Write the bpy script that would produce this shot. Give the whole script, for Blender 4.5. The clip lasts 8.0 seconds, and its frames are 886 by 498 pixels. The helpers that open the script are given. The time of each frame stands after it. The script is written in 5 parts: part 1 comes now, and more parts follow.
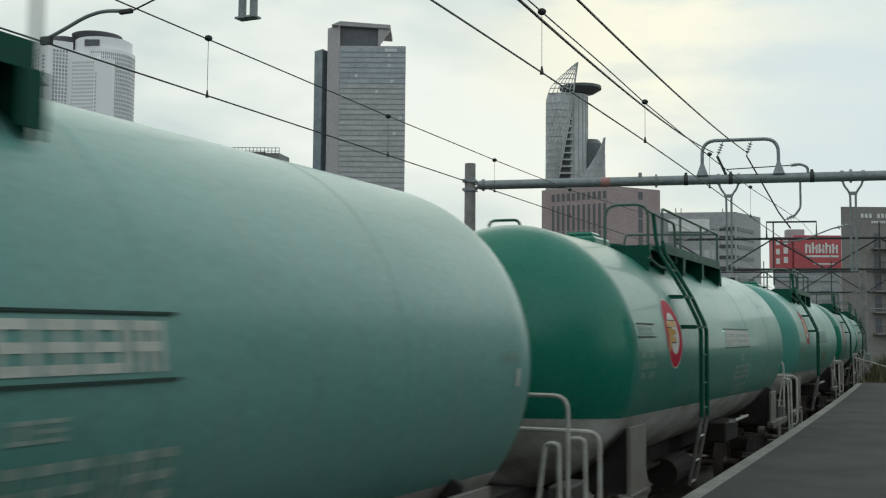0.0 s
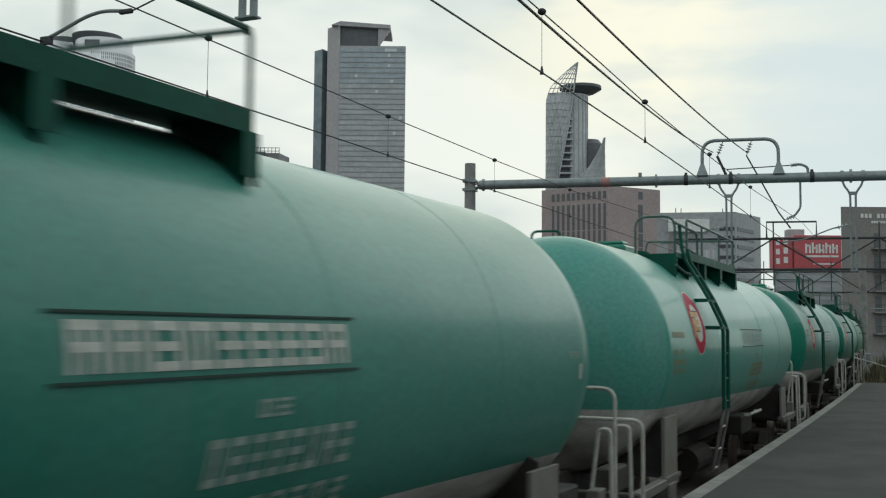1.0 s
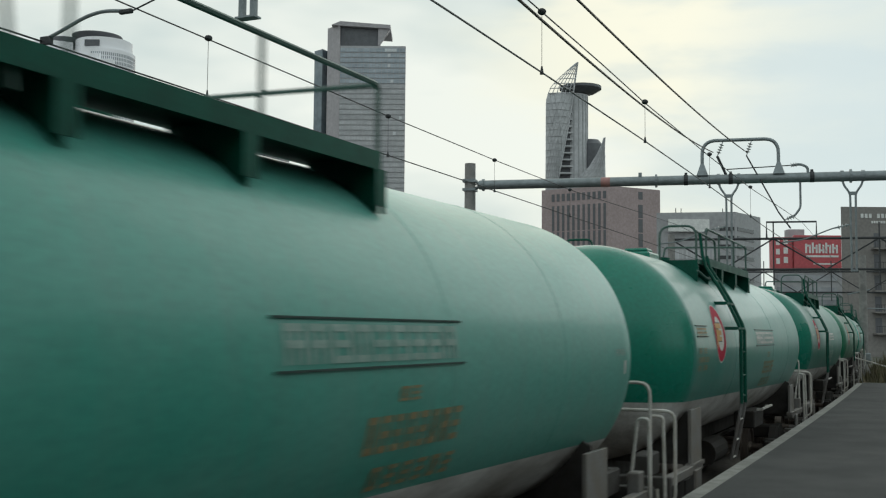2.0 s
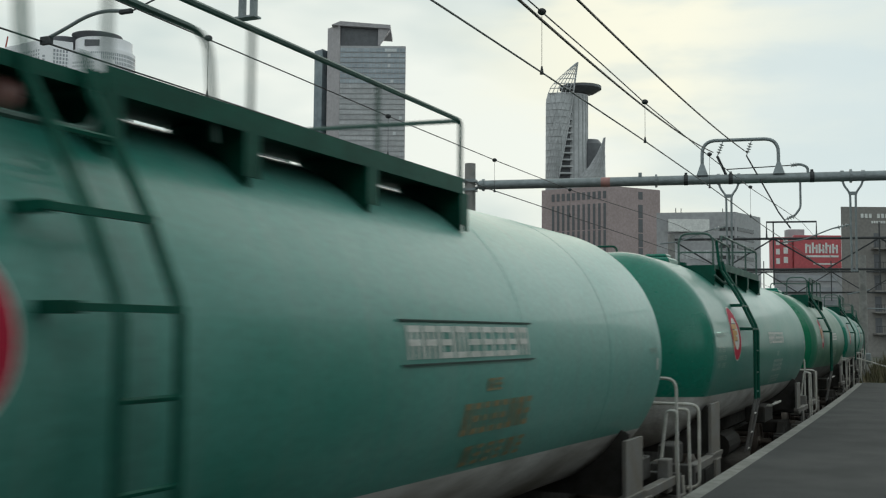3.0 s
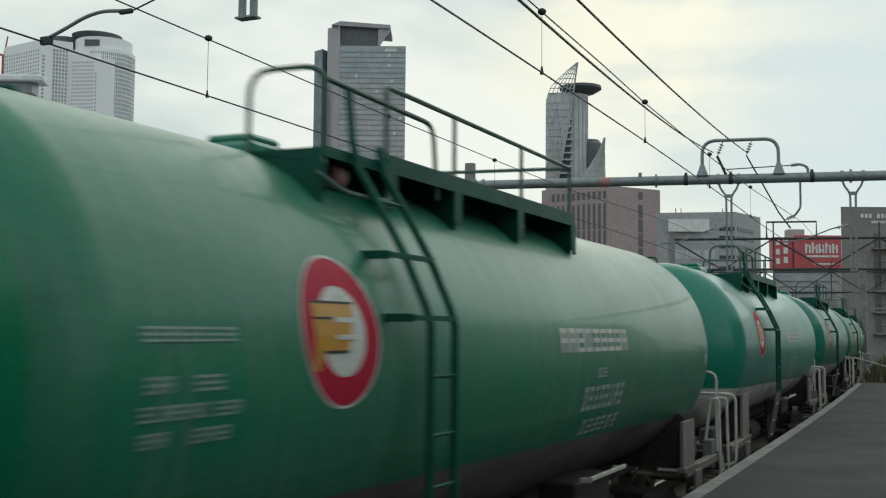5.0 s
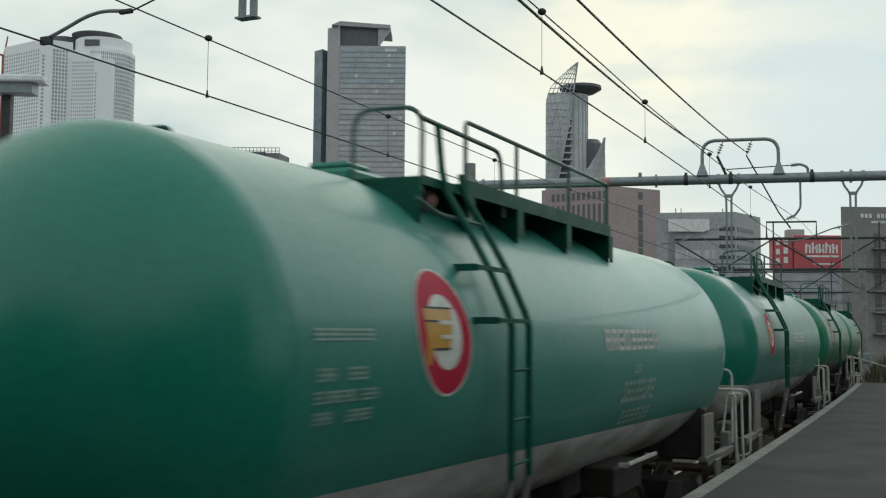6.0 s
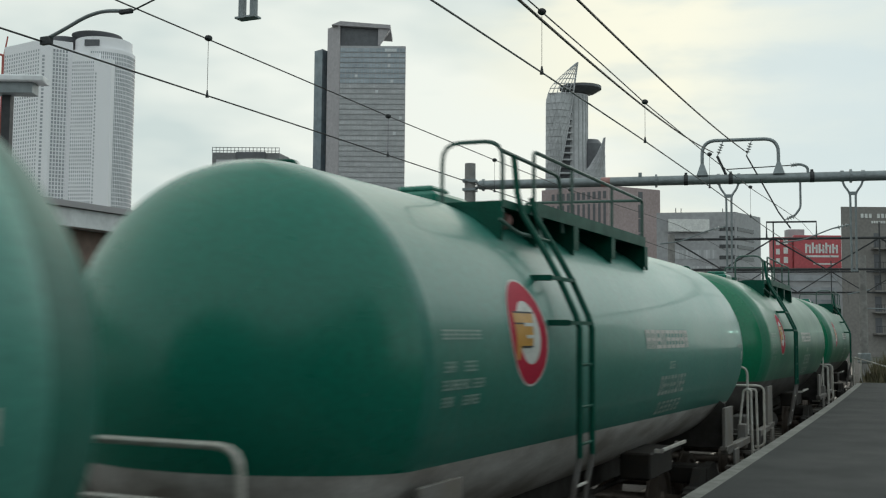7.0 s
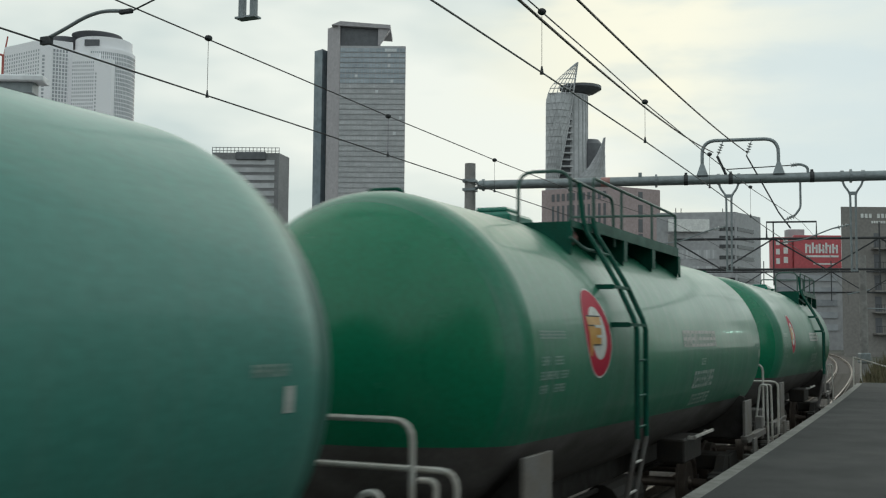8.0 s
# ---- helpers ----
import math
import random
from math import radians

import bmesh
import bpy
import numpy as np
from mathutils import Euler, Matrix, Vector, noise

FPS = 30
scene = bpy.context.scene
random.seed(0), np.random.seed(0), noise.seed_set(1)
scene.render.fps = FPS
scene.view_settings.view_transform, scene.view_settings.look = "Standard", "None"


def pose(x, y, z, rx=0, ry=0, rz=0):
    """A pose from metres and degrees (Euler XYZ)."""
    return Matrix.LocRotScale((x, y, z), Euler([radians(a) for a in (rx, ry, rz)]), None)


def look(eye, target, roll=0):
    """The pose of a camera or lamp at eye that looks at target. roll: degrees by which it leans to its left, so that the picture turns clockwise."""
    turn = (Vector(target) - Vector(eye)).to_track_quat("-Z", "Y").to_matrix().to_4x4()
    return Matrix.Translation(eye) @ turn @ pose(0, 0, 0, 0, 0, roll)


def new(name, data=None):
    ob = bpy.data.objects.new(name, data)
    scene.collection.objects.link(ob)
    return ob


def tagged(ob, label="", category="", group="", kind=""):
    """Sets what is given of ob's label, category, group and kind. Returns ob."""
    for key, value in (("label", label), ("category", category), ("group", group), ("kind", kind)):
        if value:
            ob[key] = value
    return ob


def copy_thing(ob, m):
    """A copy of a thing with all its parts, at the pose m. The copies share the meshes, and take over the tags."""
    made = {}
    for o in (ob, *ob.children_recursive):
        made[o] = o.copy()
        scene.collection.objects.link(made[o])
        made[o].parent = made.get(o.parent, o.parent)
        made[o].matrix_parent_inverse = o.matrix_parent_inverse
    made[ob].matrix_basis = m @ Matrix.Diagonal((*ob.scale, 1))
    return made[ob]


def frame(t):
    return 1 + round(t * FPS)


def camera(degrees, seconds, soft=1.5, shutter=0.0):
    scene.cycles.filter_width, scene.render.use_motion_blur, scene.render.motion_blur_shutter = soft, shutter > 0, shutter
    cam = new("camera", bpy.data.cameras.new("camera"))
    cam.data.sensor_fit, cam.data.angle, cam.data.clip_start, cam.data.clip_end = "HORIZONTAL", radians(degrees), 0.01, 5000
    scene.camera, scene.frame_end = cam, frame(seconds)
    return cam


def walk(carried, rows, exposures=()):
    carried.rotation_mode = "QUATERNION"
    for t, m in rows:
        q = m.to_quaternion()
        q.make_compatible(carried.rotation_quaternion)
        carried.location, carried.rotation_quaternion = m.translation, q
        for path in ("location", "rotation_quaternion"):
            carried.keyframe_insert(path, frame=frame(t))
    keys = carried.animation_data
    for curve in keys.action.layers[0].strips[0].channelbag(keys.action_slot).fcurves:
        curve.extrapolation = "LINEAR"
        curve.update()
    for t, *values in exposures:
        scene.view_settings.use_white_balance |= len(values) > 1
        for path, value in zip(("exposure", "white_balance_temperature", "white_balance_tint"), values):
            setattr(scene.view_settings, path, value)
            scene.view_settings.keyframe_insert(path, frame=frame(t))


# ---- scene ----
# camera: stands still on the platform, 1.45 m above its surface; heights are above the rail head
EYE = Vector((0.0, 0.0, 2.57))
cam = camera(44.1075, 8.0, soft=1.2, shutter=0.22)
PITCH, ROLL = 4.2993, 0.456
CAM_POSE = Matrix.Translation(EYE) @ pose(0, 0, 0, 90 + PITCH, 0, 0) @ pose(0, 0, 0, 0, 0, ROLL)
walk(cam, [(0.0, CAM_POSE), (8.0, CAM_POSE)])

# the curved track: s runs away from the camera along it, w is metres to the platform side
RADIUS, HEADING, OFFSET = 971.02, 0.441783, 3.918
TRACK_W = -0.133      # centre of the track that the train runs on
TAN = Vector((math.sin(HEADING), math.cos(HEADING), 0))
OUT = Vector((math.cos(HEADING), -math.sin(HEADING), 0))
CENTRE = -OUT * (OFFSET + RADIUS)


def rail_point(s, w=0.0, z=0.0):
    a = s / RADIUS
    return CENTRE + (OUT * math.cos(a) + TAN * math.sin(a)) * (RADIUS + w) + Vector((0, 0, z))


def rail_pose(s, w=0.0, z=0.0):
    """x along the track away from the camera, y to the inner side, z up."""
    a = s / RADIUS
    d = TAN * math.cos(a) - OUT * math.sin(a)
    return Matrix.Translation(rail_point(s, w, z)) @ Matrix.Rotation(math.atan2(d.y, d.x), 4, "Z")

# ---- light ----
SUN_AZ, SUN_EL = radians(14), radians(17)      # azimuth clockwise from +y
world = bpy.data.worlds.new("overcast")
scene.world = world
world.use_nodes = True
wn, wl = world.node_tree.nodes, world.node_tree.links
wn.clear()


def wnode(kind, **kw):
    n = wn.new(kind)
    for k, v in kw.items():
        n.inputs[k].default_value = v
    return n


w_out = wn.new("ShaderNodeOutputWorld")
w_bg = wnode("ShaderNodeBackground", Strength=1.0)
w_sky = wn.new("ShaderNodeTexSky")
w_sky.sky_type, w_sky.sun_disc, w_sky.sun_elevation, w_sky.sun_rotation = "NISHITA", False, SUN_EL, SUN_AZ
w_scale = wn.new("ShaderNodeVectorMath")
w_scale.operation = "SCALE"
w_scale.inputs["Scale"].default_value = 0.06
w_tc = wn.new("ShaderNodeTexCoord")
w_map = wn.new("ShaderNodeMapping")
w_map.inputs["Scale"].default_value = (1.0, 1.0, 2.6)
w_noise = wnode("ShaderNodeTexNoise", Scale=3.1, Detail=4.0, Roughness=0.5)
w_ramp = wn.new("ShaderNodeValToRGB")
w_ramp.color_ramp.elements[0].position, w_ramp.color_ramp.elements[0].color = 0.40, (0.625, 0.725, 0.705, 1)
w_ramp.color_ramp.elements[1].position, w_ramp.color_ramp.elements[1].color = 0.58, (0.885, 0.935, 0.865, 1)
w_dot = wn.new("ShaderNodeVectorMath")
w_dot.operation = "DOT_PRODUCT"
w_dot.inputs[1].default_value = (math.sin(SUN_AZ) * math.cos(SUN_EL), math.cos(SUN_AZ) * math.cos(SUN_EL), math.sin(SUN_EL))
w_glow = wn.new("ShaderNodeMapRange")
w_glow.interpolation_type = "SMOOTHSTEP"
for k, v in zip(("From Min", "From Max", "To Min", "To Max"), (0.965, 0.998, 0.0, 1.0)):
    w_glow.inputs[k].default_value = v
# the cloud deck is thinner and brighter towards the north-west, thicker and bluer behind the station
w_side = wn.new("ShaderNodeVectorMath")
w_side.operation = "DOT_PRODUCT"
w_side.inputs[1].default_value = (math.sin(radians(-30)) * 0.97, math.cos(radians(-30)) * 0.97, 0.25)
w_fade = wn.new("ShaderNodeMapRange")
w_fade.interpolation_type = "SMOOTHSTEP"
for k, v in zip(("From Min", "From Max", "To Min", "To Max"), (0.30, 0.97, 0.0, 1.0)):
    w_fade.inputs[k].default_value = v
w_deck = wn.new("ShaderNodeMix")
w_deck.data_type = "RGBA"
w_deck.inputs["A"].default_value = (0.63, 0.735, 0.735, 1)
w_warm = wn.new("ShaderNodeMix")
w_warm.data_type = "RGBA"
w_warm.inputs["B"].default_value = (0.93, 0.935, 0.775, 1)
w_mix = wn.new("ShaderNodeMix")
w_mix.data_type = "RGBA"
w_mix.inputs["Factor"].default_value = 0.95
wl.new(w_tc.outputs["Generated"], w_map.inputs["Vector"])
wl.new(w_map.outputs["Vector"], w_noise.inputs["Vector"])
wl.new(w_noise.outputs["Fac"], w_ramp.inputs["Fac"])
wl.new(w_tc.outputs["Generated"], w_dot.inputs[0])
wl.new(w_dot.outputs["Value"], w_glow.inputs["Value"])

wl.new(w_tc.outputs["Generated"], w_side.inputs[0])
wl.new(w_side.outputs["Value"], w_fade.inputs["Value"])
wl.new(w_fade.outputs["Result"], w_deck.inputs["Factor"])
# the deck is heavier towards the south-west
w_sw = wn.new("ShaderNodeVectorMath")
w_sw.operation = "DOT_PRODUCT"
w_sw.inputs[1].default_value = (-0.45, -0.80, 0.40)
w_swf = wn.new("ShaderNodeMapRange")
w_swf.interpolation_type = "SMOOTHSTEP"
for k, v in zip(("From Min", "From Max", "To Min", "To Max"), (0.25, 1.0, 0.0, 1.0)):
    w_swf.inputs[k].default_value = v
w_rear = wn.new("ShaderNodeMix")
w_rear.data_type = "RGBA"
w_rear.inputs["A"].default_value = (0.68, 0.79, 0.785, 1)
w_rear.inputs["B"].default_value = (0.66, 0.75, 0.76, 1)
wl.new(w_tc.outputs["Generated"], w_sw.inputs[0])
wl.new(w_sw.outputs["Value"], w_swf.inputs["Value"])
wl.new(w_swf.outputs["Result"], w_rear.inputs["Factor"])
wl.new(w_rear.outputs["Result"], w_deck.inputs["A"])
wl.new(w_ramp.outputs["Color"], w_deck.inputs["B"])
# streaky banks drift across the bright part
w_map2 = wn.new("ShaderNodeMapping")
w_map2.inputs["Scale"].default_value = (1.0, 1.0, 3.4)
w_map2.inputs["Rotation"].default_value = (0.25, 0.1, 0.0)
w_noise2 = wnode("ShaderNodeTexNoise", Scale=4.6, Detail=5.0, Roughness=0.52)
w_bank = wn.new("ShaderNodeMapRange")
w_bank.interpolation_type = "SMOOTHSTEP"
for k, v in zip(("From Min", "From Max", "To Min", "To Max"), (0.38, 0.60, 0.0, 1.0)):
    w_bank.inputs[k].default_value = v
w_gap = wn.new("ShaderNodeMath")
w_gap.operation = "MULTIPLY"
wl.new(w_tc.outputs["Generated"], w_map2.inputs["Vector"])
wl.new(w_map2.outputs["Vector"], w_noise2.inputs["Vector"])
wl.new(w_noise2.outputs["Fac"], w_bank.inputs["Value"])
wl.new(w_glow.outputs["Result"], w_gap.inputs[0])
wl.new(w_bank.outputs["Result"], w_gap.inputs[1])
wl.new(w_gap.outputs["Value"], w_warm.inputs["Factor"])
wl.new(w_deck.outputs["Result"], w_warm.inputs["A"])
wl.new(w_sky.outputs["Color"], w_scale.inputs[0])
wl.new(w_scale.outputs["Vector"], w_mix.inputs["A"])
# clearer, bluer air low in the north-east
w_ne = wn.new("ShaderNodeVectorMath")
w_ne.operation = "DOT_PRODUCT"
w_ne.inputs[1].default_value = (math.sin(radians(24)) * 0.99, math.cos(radians(24)) * 0.99, 0.14)
w_clear = wn.new("ShaderNodeMapRange")
w_clear.interpolation_type = "SMOOTHSTEP"
for k, v in zip(("From Min", "From Max", "To Min", "To Max"), (0.970, 0.998, 0.0, 0.75)):
    w_clear.inputs[k].default_value = v
w_air = wn.new("ShaderNodeMix")
w_air.data_type = "RGBA"
w_air.inputs["B"].default_value = (0.60, 0.735, 0.775, 1)
wl.new(w_tc.outputs["Generated"], w_ne.inputs[0])
wl.new(w_ne.outputs["Value"], w_clear.inputs["Value"])
wl.new(w_clear.outputs["Result"], w_air.inputs["Factor"])
wl.new(w_warm.outputs["Result"], w_air.inputs["A"])
wl.new(w_air.outputs["Result"], w_mix.inputs["B"])
wl.new(w_mix.outputs["Result"], w_bg.inputs["Color"])
wl.new(w_bg.outputs["Background"], w_out.inputs["Surface"])

sun = new("sun", bpy.data.lights.new("sun", "SUN"))
sun.data.energy, sun.data.angle, sun.data.color = 0.5, radians(60), (1.0, 0.96, 0.88)
sun.matrix_world = look((math.sin(SUN_AZ) * 60, math.cos(SUN_AZ) * 60, 24), (0, 0, 0))


# ---- materials ----
def material(name, colour, rough=0.6, metal=0.0, second=None, scale=3.0, amount=0.5, bump=0.0, fine=60.0, coat=0.0,
             stretch=(1, 1, 1), spec=0.5, island=0.0, lo=0.35, hi=0.68, streak=0.0, dent=0.0, rear=None):
    """Paint or mineral surface: two scales of variation, fine relief, optional difference from object to object."""
    m = bpy.data.materials.new(name)
    m.use_nodes = True
    n, l = m.node_tree.nodes, m.node_tree.links
    b = n["Principled BSDF"]
    b.inputs["Metallic"].default_value = metal
    b.inputs["Coat Weight"].default_value = coat
    b.inputs["Coat Roughness"].default_value = 0.05
    b.inputs["Specular IOR Level"].default_value = spec
    tc = n.new("ShaderNodeTexCoord")
    mp = n.new("ShaderNodeMapping")
    mp.inputs["Scale"].default_value = stretch
    l.new(tc.outputs["Object"], mp.inputs["Vector"])
    big = n.new("ShaderNodeTexNoise")
    big.inputs["Scale"].default_value, big.inputs["Detail"].default_value = scale, 6
    small = n.new("ShaderNodeTexNoise")
    small.inputs["Scale"].default_value, small.inputs["Detail"].default_value = fine, 3
    l.new(mp.outputs["Vector"], big.inputs["Vector"])
    l.new(tc.outputs["Object"], small.inputs["Vector"])
    r = n.new("ShaderNodeMapRange")
    for k, v in zip(("From Min", "From Max", "To Min", "To Max"), (lo, hi, 0.0, amount)):
        r.inputs[k].default_value = v
    l.new(big.outputs["Fac"], r.inputs["Value"])
    mix = n.new("ShaderNodeMix")
    mix.data_type = "RGBA"
    mix.inputs["A"].default_value = (*colour, 1)
    mix.inputs["B"].default_value = (*(second or [c * 0.6 for c in colour]), 1)
    l.new(r.outputs["Result"], mix.inputs["Factor"])
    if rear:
        # a further colour takes over towards the rear half
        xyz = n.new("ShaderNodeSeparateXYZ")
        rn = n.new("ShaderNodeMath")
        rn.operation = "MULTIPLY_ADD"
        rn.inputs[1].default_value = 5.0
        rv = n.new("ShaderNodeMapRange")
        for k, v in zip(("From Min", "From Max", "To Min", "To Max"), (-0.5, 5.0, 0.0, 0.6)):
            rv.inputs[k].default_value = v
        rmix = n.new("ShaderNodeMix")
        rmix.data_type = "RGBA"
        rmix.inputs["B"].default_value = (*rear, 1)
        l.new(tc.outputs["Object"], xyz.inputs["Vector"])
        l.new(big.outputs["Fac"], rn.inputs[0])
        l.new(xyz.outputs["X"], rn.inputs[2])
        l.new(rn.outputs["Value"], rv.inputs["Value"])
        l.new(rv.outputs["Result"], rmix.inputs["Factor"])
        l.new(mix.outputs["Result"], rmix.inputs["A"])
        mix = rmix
    hsv = n.new("ShaderNodeHueSaturation")
    v = n.new("ShaderNodeMapRange")
    for k, x in zip(("From Min", "From Max", "To Min", "To Max"), (0.3, 0.7, 0.88, 1.12)):
        v.inputs[k].default_value = x
    l.new(small.outputs["Fac"], v.inputs["Value"])
    if island:
        info = n.new("ShaderNodeObjectInfo")
        iv = n.new("ShaderNodeMapRange")
        iv.inputs["To Min"].default_value, iv.inputs["To Max"].default_value = 1 - island, 1 + island
        l.new(info.outputs["Random"], iv.inputs["Value"])
        mul = n.new("ShaderNodeMath")
        mul.operation = "MULTIPLY"
        l.new(v.outputs["Result"], mul.inputs[0])
        l.new(iv.outputs["Result"], mul.inputs[1])
        l.new(mul.outputs["Value"], hsv.inputs["Value"])
    else:
        l.new(v.outputs["Result"], hsv.inputs["Value"])
    if streak:
        # rain streaks and dust runs down the sides
        sm = n.new("ShaderNodeMapping")
        sm.inputs["Scale"].default_value = (7.0, 0.6, 0.45)
        sn = n.new("ShaderNodeTexNoise")
        sn.inputs["Scale"].default_value, sn.inputs["Detail"].default_value = 1.6, 4
        sr = n.new("ShaderNodeMapRange")
        for k, x in zip(("From Min", "From Max", "To Min", "To Max"), (0.46, 0.72, 0.0, streak)):
            sr.inputs[k].default_value = x
        smix = n.new("ShaderNodeMix")
        smix.data_type = "RGBA"
        smix.inputs["B"].default_value = (0.19, 0.25, 0.225, 1)
        l.new(tc.outputs["Object"], sm.inputs["Vector"])
        l.new(sm.outputs["Vector"], sn.inputs["Vector"])
        l.new(sn.outputs["Fac"], sr.inputs["Value"])
        l.new(sr.outputs["Result"], smix.inputs["Factor"])
        l.new(mix.outputs["Result"], smix.inputs["A"])
        l.new(smix.outputs["Result"], hsv.inputs["Color"])
    else:
        l.new(mix.outputs["Result"], hsv.inputs["Color"])
    l.new(hsv.outputs["Color"], b.inputs["Base Color"])
    rr = n.new("ShaderNodeMapRange")
    for k, x in zip(("From Min", "From Max", "To Min", "To Max"), (0.3, 0.7, max(0.03, rough - 0.04), min(1, rough + 0.07))):
        rr.inputs[k].default_value = x
    l.new(big.outputs["Fac"], rr.inputs["Value"])
    l.new(rr.outputs["Result"], b.inputs["Roughness"])
    if dent:
        # slightly uneven sheet steel
        dn = n.new("ShaderNodeTexNoise")
        dn.inputs["Scale"].default_value, dn.inputs["Detail"].default_value = 1.3, 2
        dm = n.new("ShaderNodeMapping")
        dm.inputs["Scale"].default_value = (1.0, 1.5, 1.5)
        dp = n.new("ShaderNodeBump")
        dp.inputs["Strength"].default_value, dp.inputs["Distance"].default_value = dent, 0.06
        l.new(tc.outputs["Object"], dm.inputs["Vector"])
        l.new(dm.outputs["Vector"], dn.inputs["Vector"])
        l.new(dn.outputs["Fac"], dp.inputs["Height"])
        l.new(dp.outputs["Normal"], b.inputs["Normal"])
    if bump:
        bp = n.new("ShaderNodeBump")
        bp.inputs["Strength"].default_value, bp.inputs["Distance"].default_value = bump, 0.01
        l.new(small.outputs["Fac"], bp.inputs["Height"])
        l.new(bp.outputs["Normal"], b.inputs["Normal"])
    return m


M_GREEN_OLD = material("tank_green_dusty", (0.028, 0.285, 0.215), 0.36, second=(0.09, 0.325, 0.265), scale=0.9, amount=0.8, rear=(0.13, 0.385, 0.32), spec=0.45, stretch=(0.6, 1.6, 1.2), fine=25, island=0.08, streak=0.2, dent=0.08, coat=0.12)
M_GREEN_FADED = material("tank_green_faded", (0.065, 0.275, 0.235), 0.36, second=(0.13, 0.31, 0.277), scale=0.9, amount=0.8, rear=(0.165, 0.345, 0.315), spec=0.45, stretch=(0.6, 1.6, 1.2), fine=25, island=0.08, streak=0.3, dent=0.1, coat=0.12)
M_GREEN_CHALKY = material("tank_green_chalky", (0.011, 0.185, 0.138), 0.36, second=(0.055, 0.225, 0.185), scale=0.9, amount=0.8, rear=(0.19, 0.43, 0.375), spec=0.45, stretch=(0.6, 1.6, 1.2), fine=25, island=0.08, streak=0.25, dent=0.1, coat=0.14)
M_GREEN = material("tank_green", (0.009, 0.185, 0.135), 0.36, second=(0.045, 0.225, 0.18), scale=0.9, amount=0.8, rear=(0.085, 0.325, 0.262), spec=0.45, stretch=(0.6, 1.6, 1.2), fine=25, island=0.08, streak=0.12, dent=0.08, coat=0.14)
M_GREEN_CLEAN = material("tank_green_new", (0.006, 0.19, 0.10), 0.36, second=(0.05, 0.175, 0.115), scale=0.9, amount=0.7, stretch=(0.6, 1.6, 1.2), fine=25, streak=0.3, spec=0.35, dent=0.12, coat=0.14)
M_GREEN_HEAD = material("tank_green_head", (0.004, 0.190, 0.125), 0.27, second=(0.014, 0.195, 0.14), scale=1.2, amount=0.6, fine=25, island=0.08)
M_HEAD_OLD = material("tank_head_faded", (0.06, 0.31, 0.25), 0.33, second=(0.11, 0.325, 0.28), scale=1.0, amount=0.7, fine=25, island=0.08, spec=0.45, streak=0.15)
M_HEAD_CLEAN = material("tank_green_head_new", (0.003, 0.195, 0.092), 0.24, second=(0.007, 0.178, 0.087), scale=1.2, amount=0.6, fine=25, spec=0.5)
M_TAIL = material("tank_green_tail", (0.016, 0.155, 0.115), 0.45, second=(0.055, 0.15, 0.122), scale=1.6, amount=0.9, fine=25, island=0.1, spec=0.25, streak=0.15)
M_PALE = material("frame_pale_grey", (0.21, 0.20, 0.19), 0.6, second=(0.2, 0.17, 0.14), scale=4, amount=0.8)
M_CAP = material("faded_red_paint", (0.42, 0.2, 0.18), 0.5, second=(0.3, 0.16, 0.14), scale=9, amount=0.6)
M_HANDRAIL = material("handrail_green_grey", (0.055, 0.125, 0.10), 0.45, second=(0.05, 0.08, 0.07), scale=6, amount=0.7)
M_UNDER = material("underframe_dark", (0.075, 0.07, 0.066), 0.7, second=(0.04, 0.033, 0.028), scale=5, amount=0.8)
M_TANKGREY = material("tank_grey", (0.72, 0.70, 0.675), 0.45, second=(0.20, 0.165, 0.135), scale=1.8, amount=0.85, stretch=(0.5, 1, 1.6), fine=30)
M_TANKGREY_DARK = material("tank_grey_dark", (0.15, 0.14, 0.135), 0.55, second=(0.06, 0.052, 0.045), scale=2.2, amount=0.85, stretch=(0.5, 1, 1.6), fine=30)
M_FITTING = material("fitting_green", (0.004, 0.098, 0.064), 0.45, second=(0.01, 0.06, 0.042), scale=5, amount=0.7, spec=0.15)
M_RAILWHITE = material("handrail_grey", (0.66, 0.64, 0.6), 0.45, second=(0.4, 0.34, 0.28), scale=7, amount=0.6)
M_FRAME = material("underframe_grey", (0.2, 0.19, 0.185), 0.6, second=(0.09, 0.07, 0.055), scale=4, amount=0.8)
M_BOGIE = material("bogie_grime", (0.018, 0.016, 0.014), 0.8, second=(0.036, 0.027, 0.02), scale=9, amount=0.7, bump=0.3)
M_WHEEL = material("wheel_steel", (0.16, 0.13, 0.11), 0.45, 0.7, scale=8, amount=0.6)
M_RED = material("badge_red", (0.47, 0.008, 0.04), 0.55, second=(0.40, 0.03, 0.06), scale=5, amount=0.5, spec=0.2)
M_WHITE = material("marking_white", (0.66, 0.66, 0.62), 0.45, second=(0.42, 0.45, 0.4), scale=12, amount=0.7)
M_NUMBER = material("marking_dulled", (0.43, 0.51, 0.47), 0.5, second=(0.22, 0.34, 0.29), scale=12, amount=0.8)
M_MARK = material("marking_faded", (0.30, 0.42, 0.37), 0.5, second=(0.16, 0.3, 0.25), scale=12, amount=0.8)
M_ORANGE = material("marking_orange", (0.36, 0.26, 0.13), 0.55, second=(0.16, 0.22, 0.14), scale=12, amount=0.8)
M_GOLD = material("badge_gold", (0.55, 0.26, 0.012), 0.35, second=(0.42, 0.2, 0.02), scale=6, amount=0.5)
M_BLACK = material("marking_black", (0.012, 0.012, 0.012), 0.5, scale=8)
